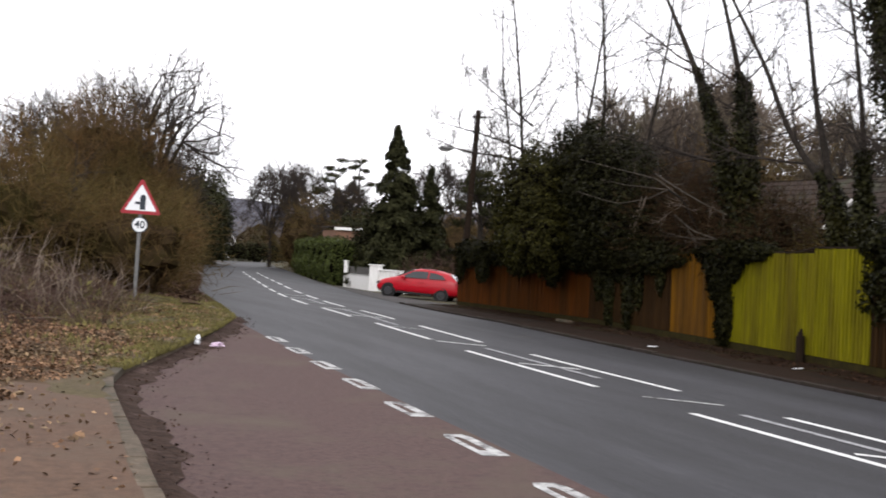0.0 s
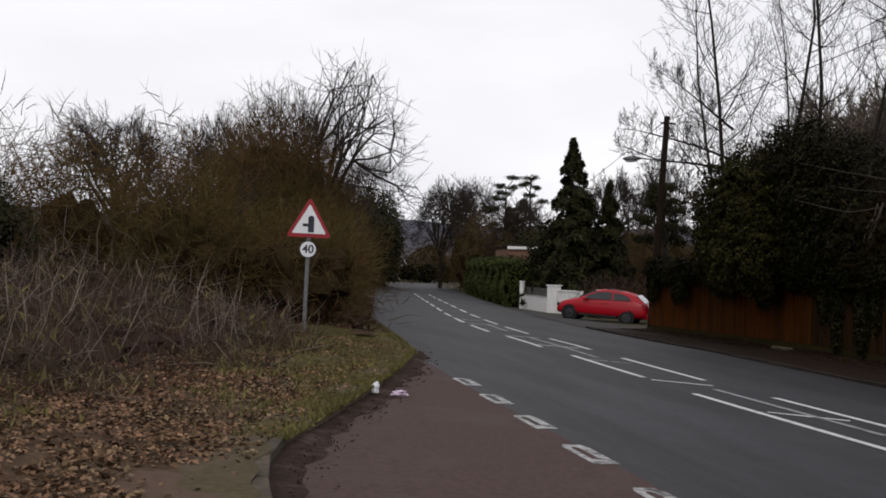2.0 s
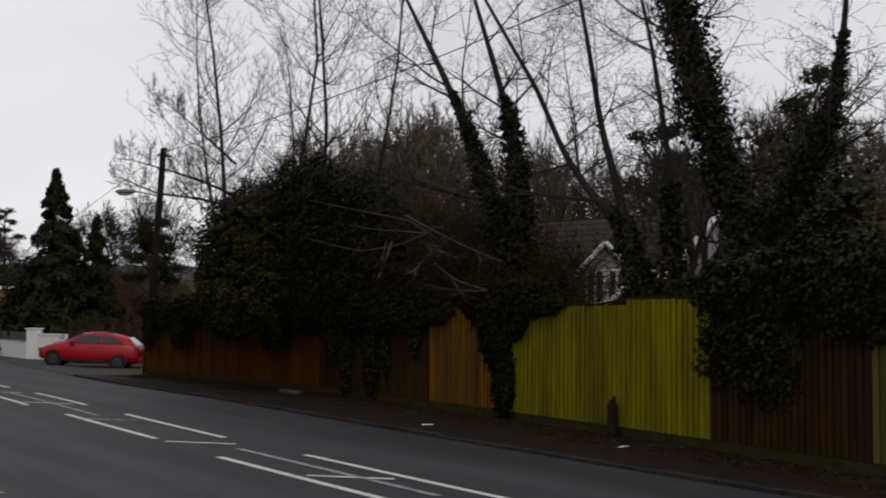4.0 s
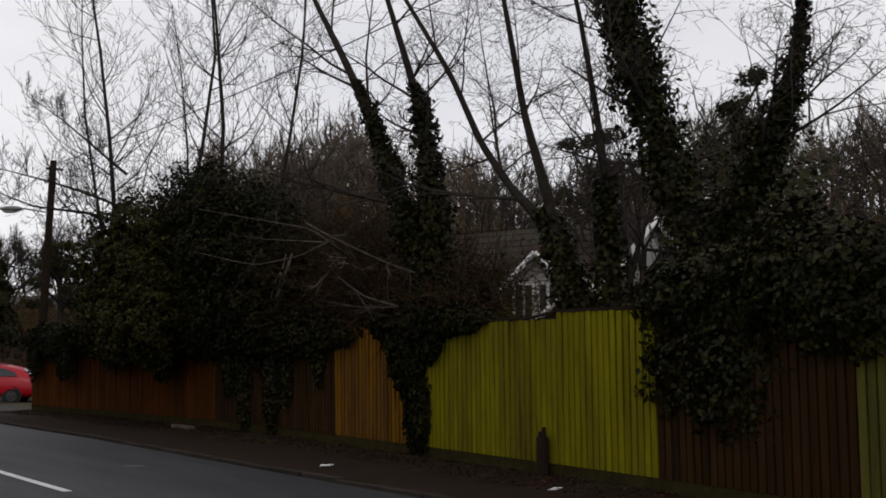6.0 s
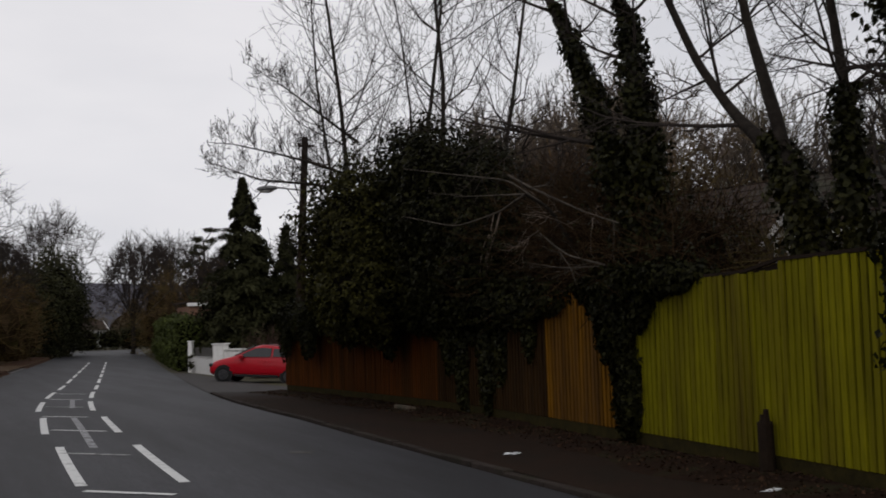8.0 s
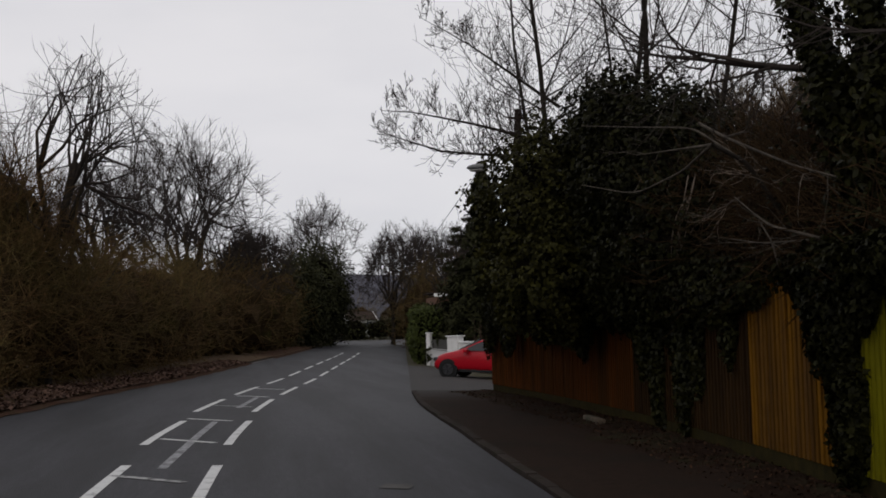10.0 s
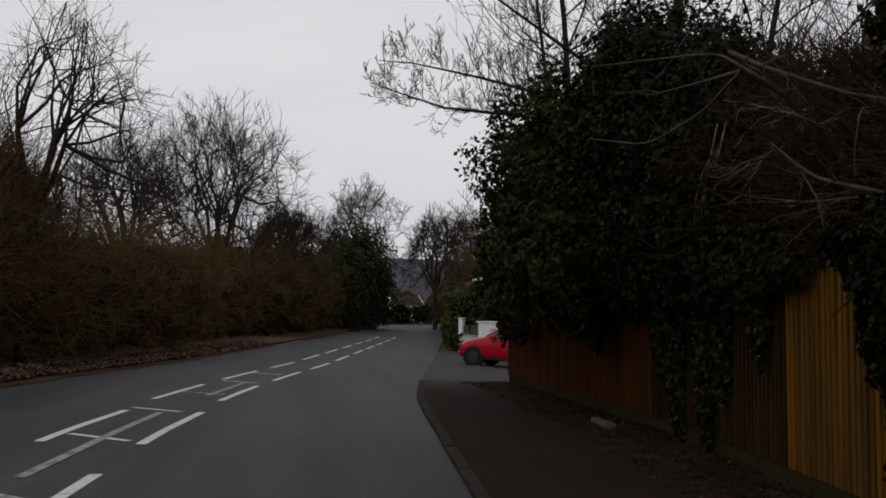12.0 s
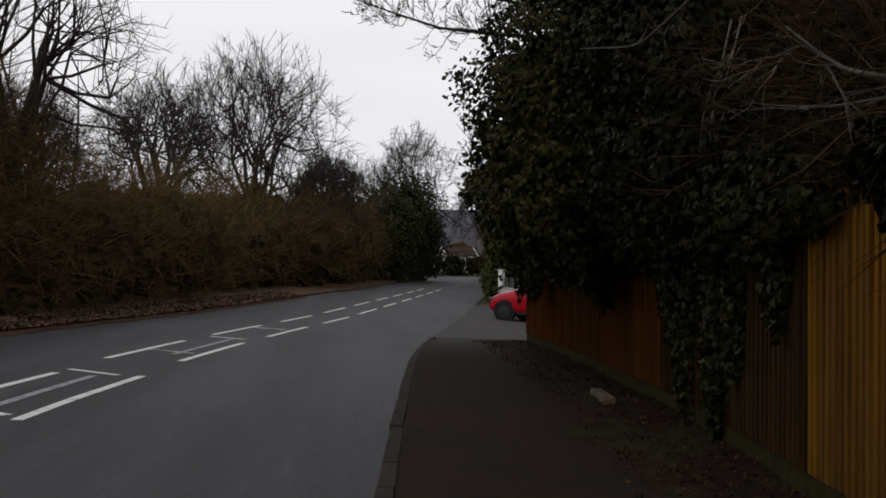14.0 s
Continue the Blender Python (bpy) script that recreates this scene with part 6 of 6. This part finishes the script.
for a0, d0, h0, sd in ((27, 50, 4.6, 142), (33, 47, 5.6, 143), (39, 44, 5.4, 145), (45, 42, 5.0, 146), (51, 42, 5.4, 147), (57, 42, 5.6, 148), (64, 42, 5.6, 149), (71, 42, 5.4, 150)):
    gx0, gy0 = 3 + d0 * math.sin(radians(a0)), 7 + d0 * math.cos(radians(a0))
    wood("garden_wood", [(gx0, gy0, 2.2, 3.2, 3.2, h0), (gx0 + 2.5, gy0 + 2.5, 2.4, 3.0, 3.0, h0 * 0.9), (gx0 - 2.2, gy0 - 1.5, 1.6, 2.4, 2.4, h0 * 0.8)], sd, "grey-brown leafless scrub behind the gardens", 2300, 1.5, 0.014, M_TWIG_WOOD, 0.5)
for a0, d0, w0, h0, sd in ((26, 52, 3.4, 8.0, 171), (28.6, 46, 3.6, 9.4, 179), (33.3, 44, 3.8, 9.9, 180), (31, 48, 3.8, 9.6, 172), (35.5, 46, 4.2, 10.4, 173), (41, 46, 3.8, 9.2, 174), (47, 45, 3.8, 8.4, 175), (53, 42, 4.0, 10.0, 176), (59, 42, 4.0, 9.4, 177), (66, 42, 4.0, 9.4, 178)):
    dome_tree("woodland_tree", (3 + d0 * math.sin(radians(a0)), 7 + d0 * math.cos(radians(a0)), -0.2), h0 * 0.26, w0, h0 * 0.72, "grey-brown leafless tree in the wood behind the gardens", sd, (8, 5, 5, 4), 7, 0.14, 0.018, crown=M_TWIG_WOOD)
bush("shrub", [(15.8, 19.9, 1.7, 0.8, 1.4, 0.9), (16.4, 22.6, 1.9, 0.8, 1.2, 1.0)], "loose leafless shrub between fence and house", 144, twigs=800, tlen=0.9, thick=0.007, inside=0, up=0.15)

# hills
hv, hf = [], []
for k in range(61):
    x = -900 + 30 * k
    h = 54 + 9 * noise.noise(Vector((x * 0.004, 0.3, 0))) + 3 * noise.noise(Vector((x * 0.03, 0.9, 0)))
    hv += [(x, 1150, -5), (x, 1180, h * 0.7), (x, 1260, h)]
for k in range(60):
    o = k * 3
    hf += [(o, o + 3, o + 4, o + 1), (o + 1, o + 4, o + 5, o + 2)]
tagged(link("backdrop", mesh_from("backdrop", hv, hf), M_HILL), "hazy blue-grey wooded hills", "hills", kind="structure")


# ---- houses ----
def house(name, place, turn, ln, wd, eaves, ridge, wall, label, windows=()):
    """A gabled house; its ridge runs along x."""
    h = empty(name, Matrix.Translation(place) @ pose(0, 0, 0, 0, 0, turn))
    tagged(h, label, "house")
    bm = bmesh.new()
    a, b = ln / 2, wd / 2
    pr = [(-b, -0.3), (b, -0.3), (b, eaves), (0, ridge - 0.06), (-b, eaves)]
    l = [bm.verts.new((-a, y, z)) for y, z in pr]
    r = [bm.verts.new((a, y, z)) for y, z in pr]
    bm.faces.new(l), bm.faces.new(r[::-1])
    for i in range(5):
        bm.faces.new((l[i], l[i - 1], r[i - 1], r[i]))
    bmesh.ops.recalc_face_normals(bm, faces=bm.faces)
    part("wall", bm, wall, h)
    sl = math.hypot(b + 0.3, ridge - eaves + 0.2)
    rows = int(sl / 0.3)
    for s in (1, -1):
        for k in range(rows):
            bm = bmesh.new()
            t0, t1 = k / rows, (k + 1.12) / rows
            y0, z0 = s * (b + 0.3) * (1 - t0), eaves - 0.2 + (ridge - eaves + 0.2) * t0
            y1, z1 = s * (b + 0.3) * (1 - t1), eaves - 0.2 + (ridge - eaves + 0.2) * t1
            q = [bm.verts.new(v) for v in ((-a - 0.2, y0, z0 + 0.04), (a + 0.2, y0, z0 + 0.04), (a + 0.2, y1, z1 + 0.02), (-a - 0.2, y1, z1 + 0.02))]
            q2 = [bm.verts.new((v.co.x, v.co.y, v.co.z - 0.04)) for v in q]
            bm.faces.new(q), bm.faces.new(q2[::-1])
            for i in range(4):
                bm.faces.new((q[i - 1], q[i], q2[i], q2[i - 1]))
            bmesh.ops.recalc_face_normals(bm, faces=bm.faces)
            part("tile_course", bm, M_ROOF, h)
    for e in (-1, 1):
        for s in (1, -1):
            bm = bmesh.new()
            rod(bm, (e * (a + 0.22), s * (b + 0.3), eaves - 0.22), (e * (a + 0.22), 0, ridge - 0.02), 0.09 if ln > 3 else 0.055, sides=4)
            part("barge_board", bm, M_WHITE, h, "white barge board")
    for wx, wy, wz, w, hh, axis in windows:
        win = empty("window", Matrix.Translation((wx, wy, wz)) @ pose(0, 0, 0, 0, 0, 90 if axis == "x" else 0))
        win.parent = h
        bm = bmesh.new()
        for q in ((-w / 2, -w / 2 + 0.07, 0, hh), (w / 2 - 0.07, w / 2, 0, hh), (-w / 2 + 0.07, w / 2 - 0.07, 0, 0.07), (-w / 2 + 0.07, w / 2 - 0.07, hh - 0.07, hh), (-0.03, 0.03, 0.07, hh - 0.07)):
            box(bm, q[0], q[1], -0.06, 0.06, q[2], q[3])
        part("window_frame", bm, M_WHITE, win)
        bm = bmesh.new()
        box(bm, -w / 2 + 0.05, w / 2 - 0.05, -0.03, 0.03, 0.05, hh - 0.05)
        part("pane", bm, M_WINDOW, win)
    return h


house("bungalow", (22.6, 29.0, -0.2), 100, 9.0, 5.4, 2.7, 4.6, M_PALE_WALL, "low bungalow with brown tiled roof behind the fence")
house("porch_gable", (20.6, 25.4, -0.2), 40, 1.6, 0.9, 3.1, 3.7, M_PALE_WALL, "small white gabled porch with dark windows", ((-0.82, -0.26, 2.2, 0.5, 0.85, "x"), (-0.82, 0.26, 2.2, 0.5, 0.85, "x")))
house("shed", (19.7, 23.2, -0.2), 40, 1.6, 1.5, 2.2, 3.05, M_DARKBOARD, "dark timber shed with white barge boards")
house("far_cottage", (21.9, 157.0, 0.3), 15, 3.6, 3.0, 2.0, 2.9, M_PALE_WALL, "white cottage at the far bend", ((-0.9, -1.52, 0.8, 0.9, 0.9, "y"), (0.9, -1.52, 0.8, 0.9, 0.9, "y")))


def garage():
    g = empty("garage", Matrix.Translation((20.3, 80.8, -0.5)))
    tagged(g, "flat-roofed brick garage with a pale fascia behind the hedge", "garage")
    bm = bmesh.new()
    box(bm, -0.9, 0.9, -1.5, 2.5, 0, 3.55, 0.01)
    part("wall", bm, M_BRICK, g)
    bm = bmesh.new()
    box(bm, -1.05, 1.05, -1.65, 2.6, 3.76, 3.84, 0.01)
    part("roof", bm, M_ROOF, g)
    bm = bmesh.new()
    box(bm, -1.05, 1.05, -1.68, -1.6, 3.554, 3.756, 0.01)
    part("fascia", bm, M_WHITE, g, "pale fascia board")


garage()
car("far_car", Matrix.Translation((16.8, 134.0, gz(16, 134))) @ pose(0, 0, 0, 0, 0, 100), M_BLACK, "dark car standing at the far bend")


# ---- odds by the fence ----
def pale_stem():
    t = empty("ivy_plant", Matrix.Translation((13.93, 25.3, -0.1)))
    tagged(t, "pale bare ivy stems hanging from the thicket", "climber")
    r = np.random.default_rng(141)
    segs = []
    for k in range(8):
        u = k / 7
        top = np.array([0.05 * math.sin(k * 2.3), 0.18 * math.sin(k * 1.7), 3.35 - 0.5 * (k % 3) / 2])
        low = np.array([-0.12 + 0.08 * math.sin(k * 3.1), 0.1 + 0.5 * u, 1.7 + 0.5 * ((k * 5) % 7) / 7])
        mid = (top + low) / 2 + r.normal(size=3) * 0.06
        segs.append(limb([tuple(top), tuple((top + mid) / 2 + r.normal(size=3) * 0.03), tuple(mid), tuple((mid + low) / 2 + r.normal(size=3) * 0.04), tuple(low)], [0.01 if k % 3 == 0 else 0.006, 0.008, 0.0065, 0.005, 0.0025], 4))
    starts = [((0.3, -1.0 - 0.6 * k, 3.0 + 0.25 * math.sin(k * 2.1)), (-0.7, -0.6 - 0.4 * r.random(), -0.2 + 0.4 * r.random()), 1.4, 0.013) for k in range(4)]
    tagged(link("stem_tangle", tubes("stem_tangle", *join(bough(starts, r, 3, (4, 3), (0.5, 0.5), (-0.1, 0.0, 0.0), (0.45, 0.5), 0.3)), sides=4), M_TWIG_PALE, t), kind="stuff")
    for sg in segs:
        link("bine", tubes("bine", *sg, sides=5), M_TWIG_PALE, t)


pale_stem()


def bare_shrub():
    """A leafless shrub whose boughs arch out over the fence in front of the ivy."""
    o = np.array((14.35, 22.95, 0.0))
    t = empty("bare_shrub", Matrix.Translation(tuple(o)))
    tagged(t, "leafless shrub with grey-brown boughs arching over the fence", "shrub")
    r = np.random.default_rng(151)

    def line(pts, r0, r1):
        k = len(pts) - 1
        return limb([tuple(np.array(p) - o) for p in pts], [r0 + (r1 - r0) * i / k for i in range(k + 1)], 6)

    stem = line([(14.35, 22.95, -0.1), (14.3, 22.9, 1.2), (14.05, 22.85, 2.4), (13.6, 22.8, 3.05), (13.2, 22.79, 3.25)], 0.035, 0.022)
    low = line([(14.3, 22.9, 1.5), (14.1, 22.2, 2.0), (13.75, 21.6, 2.15)], 0.022, 0.016)
    link("trunk", tubes("trunk", *join([stem, low]), sides=7), M_BARK, t)
    boughs = [line([(13.2, 22.79, 3.25), (13.2, 23.07, 3.2), (13.2, 23.66, 3.08), (13.15, 25.13, 2.99), (13.1, 27.3, 3.38)], 0.018, 0.006),
              line([(13.2, 22.79, 3.25), (13.2, 23.58, 3.33), (13.15, 25.01, 3.47)], 0.016, 0.006),
              line([(13.45, 22.8, 3.14), (13.25, 23.42, 3.54), (13.15, 24.89, 3.8), (13.1, 27.2, 4.22)], 0.015, 0.006),
              line([(13.6, 24.1, 3.71), (13.6, 23.38, 3.43), (13.6, 22.57, 3.15), (13.6, 21.8, 2.89), (13.55, 20.9, 2.66)], 0.02, 0.009),
              line([(13.6, 23.3, 3.42), (13.6, 22.82, 3.4), (13.6, 22.71, 3.52)], 0.014, 0.006),
              line([(13.75, 21.6, 2.16), (13.55, 22.22, 2.33), (13.55, 22.57, 2.48), (13.5, 22.96, 2.71)], 0.017, 0.007),
              line([(13.75, 21.6, 2.15), (13.55, 22.44, 2.17), (13.5, 23.17, 2.28)], 0.013, 0.005),
              line([(13.55, 22.5, 2.42), (13.5, 22.11, 2.16)], 0.01, 0.005)]
    for sg in boughs:
        link("bough", tubes("bough", *sg, sides=6), M_BOUGH, t)
    starts = []
    for a, b, ra, rb in boughs:
        for i in r.integers(1, len(a), 5):
            way = b[i] - a[i]
            starts.append((b[i], way / np.linalg.norm(way) + r.normal(size=3) * 0.5, 0.3 + 0.5 * r.random(), 0.006))
    tagged(link("twig_tangle", tubes("twig_tangle", *join(bough(starts, r, 2, (3,), (0.5,), (0.0, 0.1), (0.5,), 0.25)), sides=3), M_BOUGH, t), kind="stuff")


bare_shrub()
bm = bmesh.new()
box(bm, -0.07, 0.07, -0.45, 0.45, -0.05, 0.1, 0.03)
ob = part("stone_edging", bm, M_KERB)
ob.matrix_world = Matrix.Translation((13.66, 28.9, bank_h(13.6, 28.9))) @ pose(0, 0, 0, 0, 3, -2)
tagged(ob, "pale broken stone edging at the fence foot", "stone")
